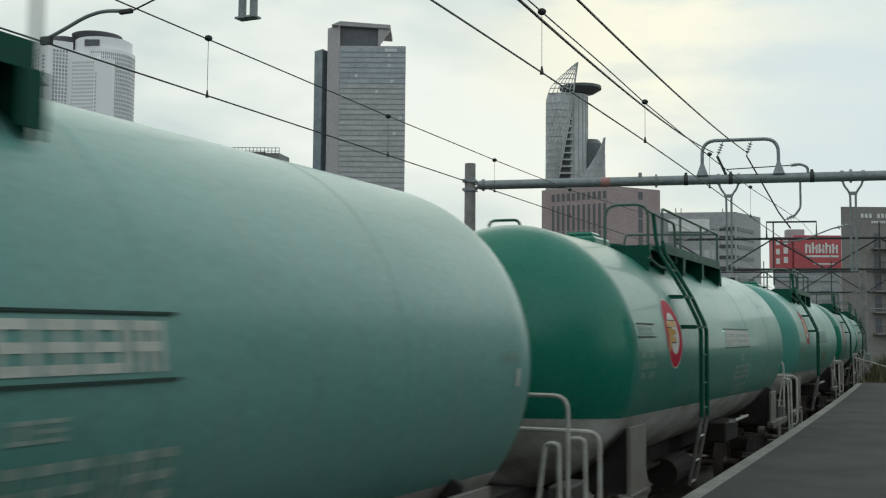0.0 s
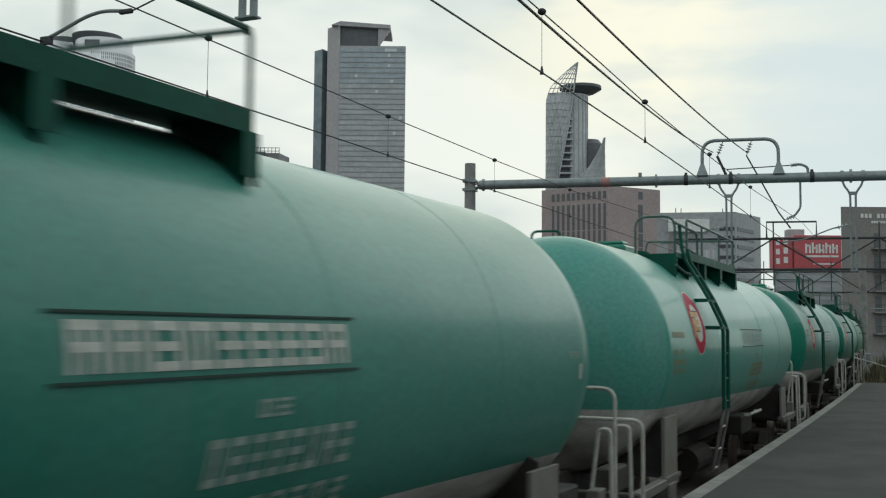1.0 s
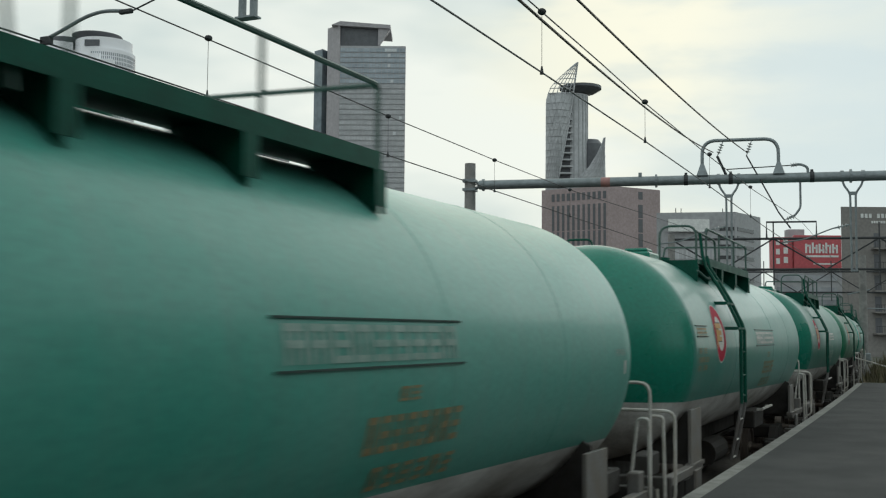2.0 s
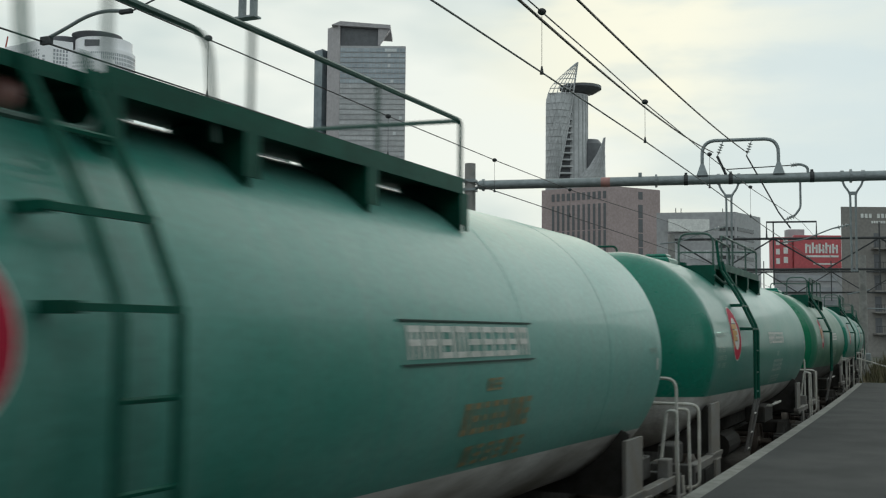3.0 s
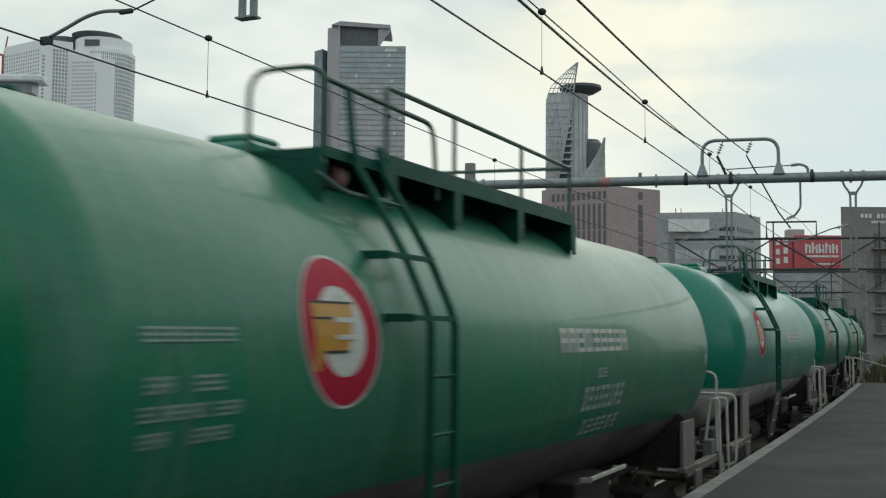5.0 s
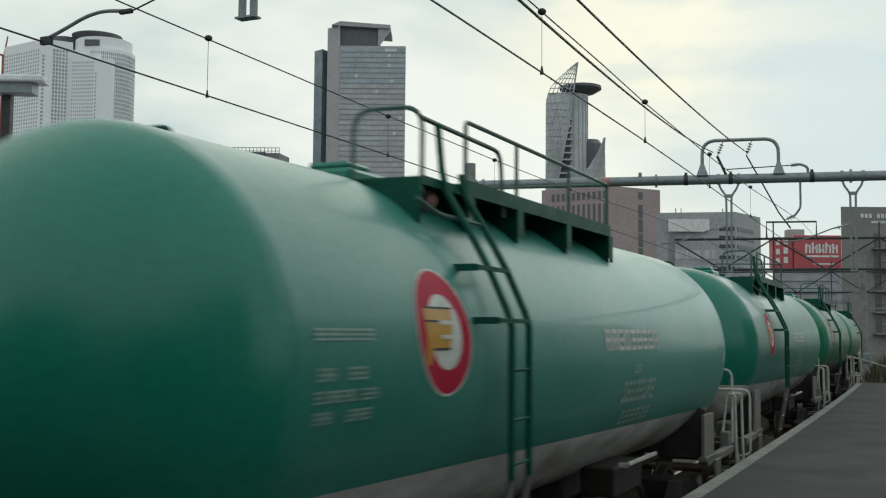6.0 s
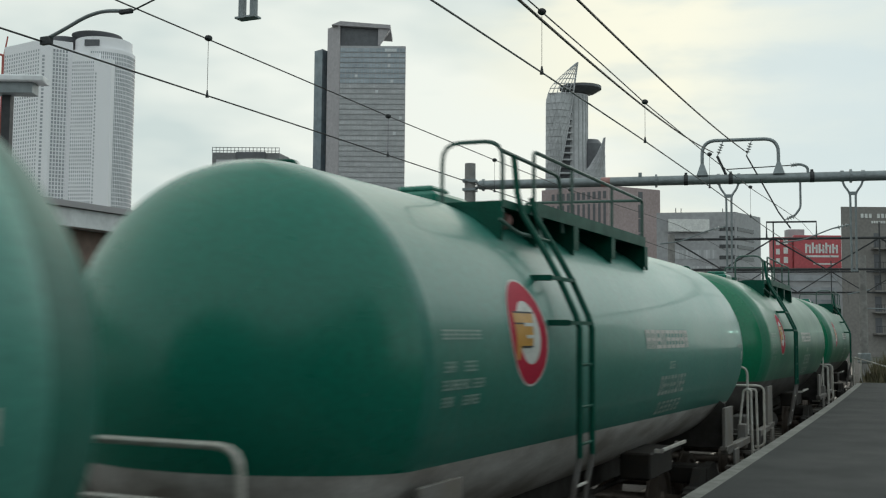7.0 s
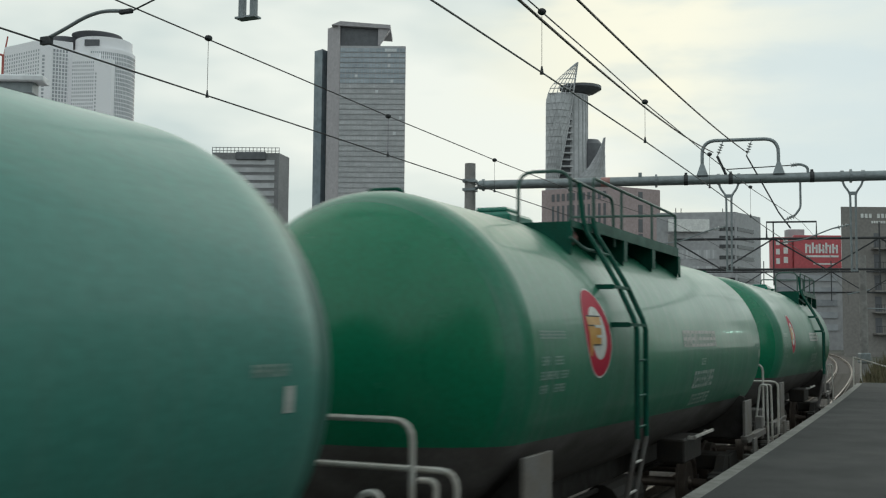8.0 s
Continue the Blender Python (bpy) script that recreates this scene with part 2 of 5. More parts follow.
M_PLATE = material("plate_edge_green", (0.02, 0.06, 0.048), 0.5, scale=8)
M_WIRE = material("wire_bronze", (0.03, 0.03, 0.03), 0.5, 0.4, scale=20)
M_WIRERUST = material("wire_rusty", (0.07, 0.045, 0.03), 0.6, 0.2, scale=20)
M_GALV = material("galvanised_steel", (0.27, 0.3, 0.31), 0.5, 0.5, second=(0.2, 0.22, 0.22), scale=6, amount=0.7, bump=0.1)
M_DARKSTEEL = material("dark_steel", (0.05, 0.052, 0.055), 0.6, 0.3, scale=9)
M_CONCRETE = material("concrete", (0.3, 0.29, 0.275), 0.85, second=(0.16, 0.155, 0.15), scale=3, amount=0.8, bump=0.4)
M_INSUL = material("insulator_white", (0.55, 0.56, 0.56), 0.25, scale=12)
M_ASPHALT = material("asphalt", (0.053, 0.054, 0.053), 0.92, second=(0.037, 0.038, 0.0375), scale=1.3, amount=0.8, bump=0.6, fine=110)
M_KERB = material("kerb_stone", (0.25, 0.245, 0.225), 0.85, second=(0.17, 0.165, 0.15), scale=5, amount=0.8, bump=0.4, island=0.1)
M_BALLAST = material("ballast", (0.085, 0.072, 0.062), 0.9, second=(0.045, 0.038, 0.034), scale=9, amount=0.9, bump=0.9, fine=35)
M_SOIL = material("ground_soil", (0.09, 0.085, 0.075), 0.95, second=(0.055, 0.06, 0.04), scale=0.05, amount=0.9, fine=0.8)
M_RAIL = material("rail_steel", (0.2, 0.16, 0.13), 0.4, 0.7, scale=9, amount=0.6)
M_SLEEPER = material("sleeper_concrete", (0.13, 0.115, 0.1), 0.85, scale=4)


# ---- mesh helpers ----
def part(name, bm, mat, parent=None, label="", at=None, smooth=None):
    """Links a bmesh as one mesh object, under parent if given."""
    me = bpy.data.meshes.new(name)
    bmesh.ops.recalc_face_normals(bm, faces=bm.faces)
    bm.to_mesh(me)
    bm.free()
    for mm in (mat if isinstance(mat, (list, tuple)) else [mat]):
        me.materials.append(mm)
    if smooth is not None:
        for p in me.polygons:
            p.use_smooth = True
        me.set_sharp_from_angle(angle=radians(smooth))
    ob = new(name, me)
    if parent is not None:
        ob.parent = parent
    if at is not None:
        ob.matrix_basis = at
    if label:
        tagged(ob, label)
    return ob


def again(name, ob, parent, at):
    """One more piece on the same mesh."""
    o = new(name, ob.data)
    o.parent = parent
    o.matrix_basis = at
    return o


def box(bm, x0, x1, y0, y1, z0, z1, bevel=0.0, m=None):
    r = bmesh.ops.create_cube(bm, size=1.0)
    vs = r["verts"]
    for v in vs:
        v.co = Vector(((x0 + x1) / 2 + v.co.x * (x1 - x0), (y0 + y1) / 2 + v.co.y * (y1 - y0), (z0 + z1) / 2 + v.co.z * (z1 - z0)))
    if bevel:
        es = list({e for v in vs for e in v.link_edges})
        r = bmesh.ops.bevel(bm, geom=es, offset=bevel, segments=1, affect="EDGES")
        vs = list({v for f in r["faces"] for v in f.verts} | {v for v in vs if v.is_valid})
    if m is not None:
        bmesh.ops.transform(bm, matrix=m, verts=vs)
    return vs


def rounded(pts, r, n=4):
    """A polyline whose inner corners are rounded with radius r."""
    pts = [Vector(p) for p in pts]
    out = [pts[0]]
    for a, b, c in zip(pts, pts[1:], pts[2:]):
        u, v = (a - b), (c - b)
        k = min(r, u.length * 0.45, v.length * 0.45)
        p, q = b + u.normalized() * k, b + v.normalized() * k
        for i in range(n + 1):
            f = i / n
            out.append(p * (1 - f) ** 2 + b * (2 * f * (1 - f)) + q * f * f)
    return out + [pts[-1]]


def tube(bm, pts, r, n=7, caps=True):
    pts = [Vector(p) for p in pts]
    rings, up = [], None
    for i, p in enumerate(pts):
        d = (pts[min(i + 1, len(pts) - 1)] - pts[max(i - 1, 0)]).normalized()
        if up is None:
            up = d.orthogonal().normalized()
        up = (up - d * up.dot(d)).normalized()
        side = d.cross(up)
        rad = r[i] if isinstance(r, (list, tuple)) else r
        rings.append([bm.verts.new(p + (up * math.cos(a) + side * math.sin(a)) * rad) for a in (2 * math.pi * k / n for k in range(n))])
    for a, b in zip(rings, rings[1:]):
        for k in range(n):
            bm.faces.new((a[k], a[(k + 1) % n], b[(k + 1) % n], b[k]))
    if caps:
        bm.faces.new(rings[0])
        bm.faces.new(rings[-1])


def lathe(bm, profile, n=48, axis="x", centre=(0, 0, 0), start=0.0, sweep=2 * math.pi):
    """profile: (along, radius) pairs, turned about an axis."""
    full = abs(sweep - 2 * math.pi) < 1e-6
    rings = []
    for t, r in profile:
        ring = []
        for k in range(n if full else n + 1):
            a = start + sweep * k / n
            c = (t, r * math.cos(a), r * math.sin(a)) if axis == "x" else (r * math.cos(a), r * math.sin(a), t)
            ring.append(bm.verts.new(Vector(c) + Vector(centre)))
        rings.append(ring)
    m = len(rings[0])
    for a, b in zip(rings, rings[1:]):
        for k in range(m if full else m - 1):
            bm.faces.new((a[k], a[(k + 1) % m], b[(k + 1) % m], b[k]))
    bmesh.ops.remove_doubles(bm, verts=bm.verts, dist=1e-5)


def prism(bm, outline, z0, z1):
    """Upright prism on an xy outline."""
    lo = [bm.verts.new((x, y, z0)) for x, y in outline]
    hi = [bm.verts.new((x, y, z1)) for x, y in outline]
    n = len(lo)
    for k in range(n):
        bm.faces.new((lo[k], lo[(k + 1) % n], hi[(k + 1) % n], hi[k]))
    bm.faces.new(lo)
    bm.faces.new(hi)


def thing(name, label, category, group="", kind="", at=None):
    e = new(name)
    if at is not None:
        e.matrix_basis = at
    return tagged(e, label, category, group, kind)


# ---- ground, tracks, platform ----
def strip(bm, s0, s1, w0, w1, z0, z1, n):
    """A slab that follows the curve of the track."""
    rows = []
    for i in range(n + 1):
        s = s0 + (s1 - s0) * i / n
        rows.append([bm.verts.new(rail_point(s, w, z)) for w, z in ((w0, z0), (w1, z0), (w1, z1), (w0, z1))])
    for a, b in zip(rows, rows[1:]):
        for k in range(4):
            bm.faces.new((a[k], a[(k + 1) % 4], b[(k + 1) % 4], b[k]))
    bm.faces.new(rows[0])
    bm.faces.new(rows[-1])


bm = bmesh.new()
bmesh.ops.create_grid(bm, x_segments=4, y_segments=4, size=4500)
tagged(part("ground", bm, M_SOIL, at=Matrix.Translation((0, 0, -0.75))), "bare grey-brown ground of the city", "ground", kind="structure")

bm = bmesh.new()
strip(bm, -60, 260, -12, 1.75, -0.74, -0.20, 80)
tagged(part("track_bed", bm, M_BALLAST), "brown crushed-stone track bed", "ballast", kind="structure")

for w0 in (TRACK_W, -3.75):
    for dw in (-0.533, 0.533):
        bm = bmesh.new()
        strip(bm, -60, 240, w0 + dw - 0.033, w0 + dw + 0.033, -0.04, 0.0, 100)
        strip(bm, -60, 240, w0 + dw - 0.008, w0 + dw + 0.008, -0.14, -0.041, 100)
        strip(bm, -60, 240, w0 + dw - 0.062, w0 + dw + 0.062, -0.16, -0.141, 100)
        tagged(part("rail", bm, M_RAIL), "worn steel rail on concrete sleepers", "rail", "rails of the two tracks", "structure")
sleeper_bm = bmesh.new()
box(sleeper_bm, -0.12, 0.12, -1.0, 1.0, -0.26, -0.165, 0.02)
first_sleeper = None
for w0 in (TRACK_W, -3.75):
    for i in range(70):
        m = rail_pose(30 + i * 0.75, w0)
        if first_sleeper is None:
            first_sleeper = tagged(part("sleeper", sleeper_bm, M_SLEEPER, at=m), "grey concrete sleeper in the ballast", "sleeper", "sleepers", "structure")
        else:
            copy_thing(first_sleeper, m)

PLAT_Z, PLAT_W, PLAT_END = 1.12, 1.70, 35.6
platform = thing("platform", "dark asphalt station platform with pale kerb", "platform", kind="structure")
bm = bmesh.new()
strip(bm, -40, PLAT_END, PLAT_W + 0.150, PLAT_W + 9.0, -0.74, PLAT_Z, 60)
part("asphalt_surface", bm, M_ASPHALT, platform)
bm = bmesh.new()
strip(bm, -40, PLAT_END, PLAT_W + 0.03, PLAT_W + 0.149, -0.74, PLAT_Z - 0.10, 60)
part("platform_wall", bm, M_CONCRETE, platform)
bm = bmesh.new()
box(bm, -0.499, 0.499, -0.150, 0.0, -0.10, 0.004, 0.006)
kerb = part("kerb_stone", bm, M_KERB, platform, at=rail_pose(0.5, PLAT_W, PLAT_Z))
for i in range(-12, 35):
    again("kerb_stone", kerb, platform, rail_pose(0.5 + i, PLAT_W, PLAT_Z)) if i else None


# added unseen walls beside the platform block light; likewise a canopy behind the standpoint
M_UNSEEN = material("unseen_beige", (0.3, 0.29, 0.28), 0.8, second=(0.24, 0.235, 0.23), scale=0.6, amount=0.7, fine=8)
for name, s0, s1, w0, top, label in (("wall_station", -60, 2.5, 10.9, 9.5, "plain beige added wall, out of view, shades the near wagons"),
                                    ("wall_yard", 2.7, 18, 14.5, 3.2, "low beige added wall, out of view, leaves side light open"),
                                    ("wall_depot", 18.2, 58, 14.0, 9.0, "plain beige added wall, out of view, darkens the far wagons")):
    bm = bmesh.new()
    strip(bm, s0, s1, w0, 21.0, -0.74, top, 40)
    tagged(part(name, bm, M_UNSEEN), label, "wall", kind="structure")
# unseen canopy, added to keep sky light off the wagon heads
canopy = thing("platform_canopy", "added grey canopy with fluorescent lamps, out of view, shades the wagons", "canopy", kind="structure")
bm = bmesh.new()
strip(bm, -40, -2.6, 2.0, 10.7, 4.7, 4.95, 20)
part("canopy_roof", bm, M_UNSEEN, canopy)
for s in (-32, -24, -16, -8):
    bm = bmesh.new()
    tube(bm, [rail_point(s, 6.5, 1.12), rail_point(s, 6.5, 4.7)], 0.11, 10)
    part("canopy_post", bm, M_GALV, canopy)
# glowing tubes added under the unseen canopy
M_ADDED_LAMP = bpy.data.materials.new("lamp_tube")
M_ADDED_LAMP.use_nodes = True
M_ADDED_LAMP.node_tree.nodes["Principled BSDF"].inputs["Emission Color"].default_value = (0.9, 1.0, 0.95, 1)
M_ADDED_LAMP.node_tree.nodes["Principled BSDF"].inputs["Emission Strength"].default_value = 9
for s in (-37, -33, -29, -25, -21, -17, -13, -10):
    bm = bmesh.new()
    strip(bm, s, s + 2.4, 3.45, 3.55, 4.6, 4.68, 2)
    part("lamp_tube", bm, M_ADDED_LAMP, canopy)

# ---- overhead line ----
def wire(name, pts, r, mat, label):
    bm = bmesh.new()
    tube(bm, pts, r, 5)
    return tagged(part(name, bm, mat), label, "overhead wire", kind="structure")


def line_at(w, knots):
    """Points of a wire at one offset from the track; knots: s, z."""
    ss = [k[0] for k in knots]
    out = []
    s = ss[0]
    while s < ss[-1] - 0.01:
        out.append(s)
        s += 1.0 if s < 60 else 6.0
    out.append(ss[-1])
    return [rail_point(s, w(s) if callable(w) else w, float(np.interp(s, ss, [k[1] for k in knots]))) for s in out]


wire("contact_wire", line_at(-3.43, [(-30, 5.15), (6.7, 5.13), (22.8, 5.08), (34, 5.08), (90, 5.08)]), 0.009, M_WIRE, "thin dark contact wire over the far track")
wire("messenger_wire", line_at(-3.43, [(-30, 6.3), (0, 6.0), (8.1, 5.77), (13.9, 5.68), (18.2, 5.65), (22.8, 5.66), (34, 5.95), (60, 5.7), (90, 6.0)]), 0.008, M_WIRE, "thin dark messenger wire over the far track")
wire("contact_wire", line_at(0.30, [(-30, 5.15), (7.5, 5.13), (14.2, 5.10), (17.4, 5.07), (25, 4.98), (34, 4.98), (90, 5.0)]), 0.009, M_WIRE, "thin dark contact wire over the near track")
wire("messenger_wire", line_at(0.30, [(-30, 6.4), (0, 6.05), (9.6, 5.735), (12.2, 5.675), (14.0, 5.615), (18.6, 5.57), (23.4, 5.6), (34, 5.9), (60, 5.65), (90, 5.95)]), 0.008, M_WIRE, "thin dark messenger wire over the near track")
G_YAW = radians(-14.3)
G_O = Vector((0.84, 34.29, 0))
G_POSE = Matrix.Translation(G_O) @ Matrix.Rotation(G_YAW, 4, "Z")


def sagging(a, b, sag, before=25.0, n=24):
    """A wire from a to b that also runs on behind a."""
    d = (a - b).normalized()
    pts = [a + d * before + Vector((0, 0, 0.02 * before))]
    return pts + [a.lerp(b, k / n) - Vector((0, 0, sag * 4 * (k / n) * (1 - k / n))) for k in range(n + 1)]


wire("feeder_wire", sagging(rail_point(9.36, 0.30, 5.667), G_POSE @ Vector((7.46, 0, 7.98)), 0.16), 0.016, M_WIRERUST, "rusty brown feeder wire above the near track")
wire("feeder_wire", sagging(rail_point(11.15, 0.30, 6.177), G_POSE @ Vector((8.44, 0, 7.94)), 0.10), 0.016, M_WIRERUST, "rusty brown feeder wire above the near track")

for w0, hang in ((-3.43, [(9.6, 5.12, 5.76), (13.9, 5.10, 5.68), (18.1, 5.09, 5.65), (22.6, 5.08, 5.66)]), (0.30, [(10.0, 5.12, 5.73), (14.1, 5.10, 5.63), (18.6, 5.05, 5.61), (23.2, 5.0, 5.62)])):
    for s, z0, z1 in hang:
        h = thing("wire_hanger", "thin wire hanger with a dark clamp", "wire hanger", "hangers of the overhead line")
        bm = bmesh.new()
        tube(bm, [rail_point(s, w0, z0), rail_point(s, w0, z1)], 0.0035, 4)
        part("hanger_rod", bm, M_WIRE, h)
        bm = bmesh.new()
        b = bmesh.ops.create_icosphere(bm, subdivisions=2, radius=0.045)
        bmesh.ops.transform(bm, matrix=Matrix.Translation(rail_point(s, w0, z1)) @ Matrix.Diagonal((1, 1, 0.8, 1)), verts=bm.verts)
        part("clamp", bm, M_DARKSTEEL, h, smooth=60)
        bm = bmesh.new()
        tube(bm, [rail_point(s, w0, z0 - 0.02), rail_point(s, w0, z0 + 0.06)], [0.022, 0.008], 6)
        part("wire_clip", bm, M_DARKSTEEL, h)

# gantry across the tracks
gantry = thing("catenary_gantry", "grey tubular overhead-line gantry on a concrete pole", "gantry", at=G_POSE)
bm = bmesh.new()
tube(bm, [(0, 0, -0.75), (0, 0, 7.86)], [0.2, 0.17], 20)
part("pole", bm, M_CONCRETE, gantry, "weathered concrete pole", smooth=40)
bm = bmesh.new()
tube(bm, [(0.3, 0, 7.17), (22, 0, 7.13)], 0.145, 20)
part("beam", bm, M_GALV, gantry, "galvanised steel pipe beam", smooth=40)
bm = bmesh.new()
tube(bm, [(22, 0, -0.75), (22, 0, 7.6)], [0.2, 0.17], 20)
part("pole", bm, M_CONCRETE, gantry, smooth=40)
bm = bmesh.new()
for z in (7.32, 7.02):
    tube(bm, [(0.1, 0, z), (0.38, 0, 7.17)], 0.05, 8)
box(bm, -0.2, 0.2, -0.22, 0.22, 7.25, 7.35)
box(bm, -0.2, 0.2, -0.22, 0.22, 6.98, 7.06)
tube(bm, [(0.40, 0, 7.17), (0.46, 0, 7.17)], 0.19, 14)
part("pole_clamp", bm, M_GALV, gantry)
for x in (5.75, 11.3):
    bm = bmesh.new()
    tube(bm, [(x, 0, 7.16), (x + 0.06, 0, 7.16)], 0.2, 14)
    part("flange", bm, M_GALV, gantry)
bm = bmesh.new()
box(bm, 5.25, 5.35, -0.05, 0.05, 7.3, 7.42)
part("beam_lug", bm, M_GALV, gantry)
bm = bmesh.new()
tube(bm, [(4.12, 0, 7.161), (4.4, 0, 7.161)], 0.149, 20)
part("marker_band", bm, M_CAP, gantry, "faded red paint band", smooth=40)
for x in (6.6, 7.9, 10.2):
    bm = bmesh.new()
    tube(bm, [(x, 0, 7.16), (x + 0.12, 0, 7.16)], 0.16, 14)
    box(bm, x + 0.02, x + 0.1, -0.05, 0.05, 7.3, 7.38)
    part("pipe_clip", bm, M_DARKSTEEL, gantry)
AX0, AX1 = 7.14, 9.33
bm = bmesh.new()
tube(bm, rounded([(AX0, 0, 7.3), (AX0, 0, 8.33), (AX1, 0, 8.33), (AX1, 0, 7.3)], 0.42, 8), 0.052, 10)
part("arch", bm, M_GALV, gantry, smooth=40)
for x in (AX0, AX1):
    bm = bmesh.new()
    r = bmesh.ops.create_cone(bm, cap_ends=True, segments=4, radius1=0.24, radius2=0.07, depth=0.36)
    bmesh.ops.transform(bm, matrix=Matrix.Translation((x, 0, 7.45)) @ Matrix.Rotation(math.pi / 4, 4, "Z"), verts=bm.verts)
    part("arch_foot", bm, M_GALV, gantry)


def insulator(parent, a, b, n=4):
    a, b = Vector(a), Vector(b)
    bm = bmesh.new()
    tube(bm, [a, b], 0.018, 6)
    d = (b - a).normalized()
    for i in range(n):
        p = a.lerp(b, 0.25 + 0.5 * i / max(1, n - 1))
        tube(bm, [p - d * 0.012, p + d * 0.02], [0.075, 0.03], 10)
    return part("insulator", bm, M_INSUL, parent, smooth=40)


insulator(gantry, (7.75, 0, 8.3), (7.58, 0, 7.85))
insulator(gantry, (8.57, 0, 8.3), (8.42, 0, 7.85))
for x in (7.62, 7.66):
    bm = bmesh.new()
    tube(bm, [(x - 0.06, -0.02, 7.85), (x + 0.27, -0.02, 7.1)], 0.022, 6)
    part("hanger_strap", bm, M_DARKSTEEL, gantry)
bm = bmesh.new()
tube(bm, [(8.42, 0, 7.85), (8.75, -0.1, 7.2), (9.3, -0.3, 6.1), (9.62, -0.4, 5.62)], 0.022, 6)
part("hanger_strap", bm, M_DARKSTEEL, gantry)
bm = bmesh.new()
tube(bm, [(7.85, 0, 7.45), (9.7, 0, 7.52)], 0.016, 6)
part("tie_rod", bm, M_DARKSTEEL, gantry)
bm = bmesh.new()
tube(bm, rounded([(9.7, 0, 7.52), (9.95, 0, 7.55), (10.15, 0, 7.45), (10.15, 0, 7.25)], 0.1), 0.04, 8)
part("arm_bracket", bm, M_GALV, gantry)
insulator(gantry, (9.62, 0, 7.52), (9.9, 0, 7.54), 3)
bm = bmesh.new()
tube(bm, rounded([(9.93, 0, 7.05), (9.93, 0, 6.25), (9.75, 0, 6.02), (9.6, 0, 5.98)], 0.12), 0.032, 8)
part("drop_arm", bm, M_GALV, gantry)
insulator(gantry, (9.78, 0, 6.02), (9.5, 0, 5.92), 3)
for x in (7.90, 11.38):
    bm = bmesh.new()
    for sx in (-1, 1):
        tube(bm, rounded([(x + sx * 0.29, 0, 7.08), (x + sx * 0.24, 0, 6.88), (x + sx * 0.075, 0, 6.66), (x + sx * 0.065, 0, 4.4)], 0.15), 0.032, 8)
    box(bm, x - 0.1, x + 0.1, -0.03, 0.03, 6.6, 6.7)
    box(bm, x - 0.09, x + 0.09, -0.03, 0.03, 4.38, 4.44)
    part("drop_post", bm, M_GALV, gantry)
    for sx in (-1, 1):
        bm = bmesh.new()
        tube(bm, [(x + sx * 0.29 - 0.045, 0, 7.16), (x + sx * 0.29 + 0.045, 0, 7.16)], 0.165, 14)
        part("beam_clamp", bm, M_GALV, gantry)
    bm = bmesh.new()
    tube(bm, rounded([(x - 0.07, 0, 5.75), (x - 0.55, 0, 5.65), (x - 1.4, -0.2, 5.3), (x - 2.0, -0.3, 5.22)], 0.2), 0.02, 6)
    part("registration_arm", bm, M_GALV, gantry)
    insulator(gantry, (x - 0.1, 0, 5.74), (x - 0.5, 0, 5.64), 3)

# near gantry: only its drop post and pull-off arm hang into view
near = thing("near_gantry", "grey overhead-line gantry with a drop post and pull-off arm", "gantry", at=rail_pose(7.2))
bm = bmesh.new()
tube(bm, [(0, -9.5, 8.4), (0, 12.5, 8.4)], 0.14, 14)
part("beam", bm, M_GALV, near, smooth=40)
for y in (-9.5, 12.5):
    bm = bmesh.new()
    tube(bm, [(0, y, -0.74 if y > 0 else 1.1), (0, y, 8.7)], 0.18, 16)
    part("pole", bm, M_CONCRETE, near, smooth=40)
bm = bmesh.new()
for y in (1.17, 1.28):
    box(bm, -0.025, 0.025, y - 0.022, y + 0.022, 5.1, 8.3)
box(bm, -0.05, 0.05, 1.13, 1.32, 5.085, 5.10)
part("drop_post", bm, M_GALV, near)
bm = bmesh.new()
tube(bm, rounded([(0, 3.39, 5.15), (0, 3.2, 5.21), (0, 2.95, 5.30), (0, 2.75, 5.33), (0, 2.44, 5.295)], 0.15), 0.017, 8)
part("pull_off_arm", bm, M_GALV, near)
bm = bmesh.new()
box(bm, -0.02, 0.02, 3.33, 3.45, 5.10, 5.17)
part("wire_clamp", bm, M_DARKSTEEL, near)
bm = bmesh.new()
box(bm, -0.02, 0.02, 2.42, 2.56, 5.275, 5.315, 0.008)
tube(bm, [(0, 2.42, 5.295), (0, 1.30, 5.62)], 0.008, 5)
part("arm_insulator", bm, M_DARKSTEEL, near)

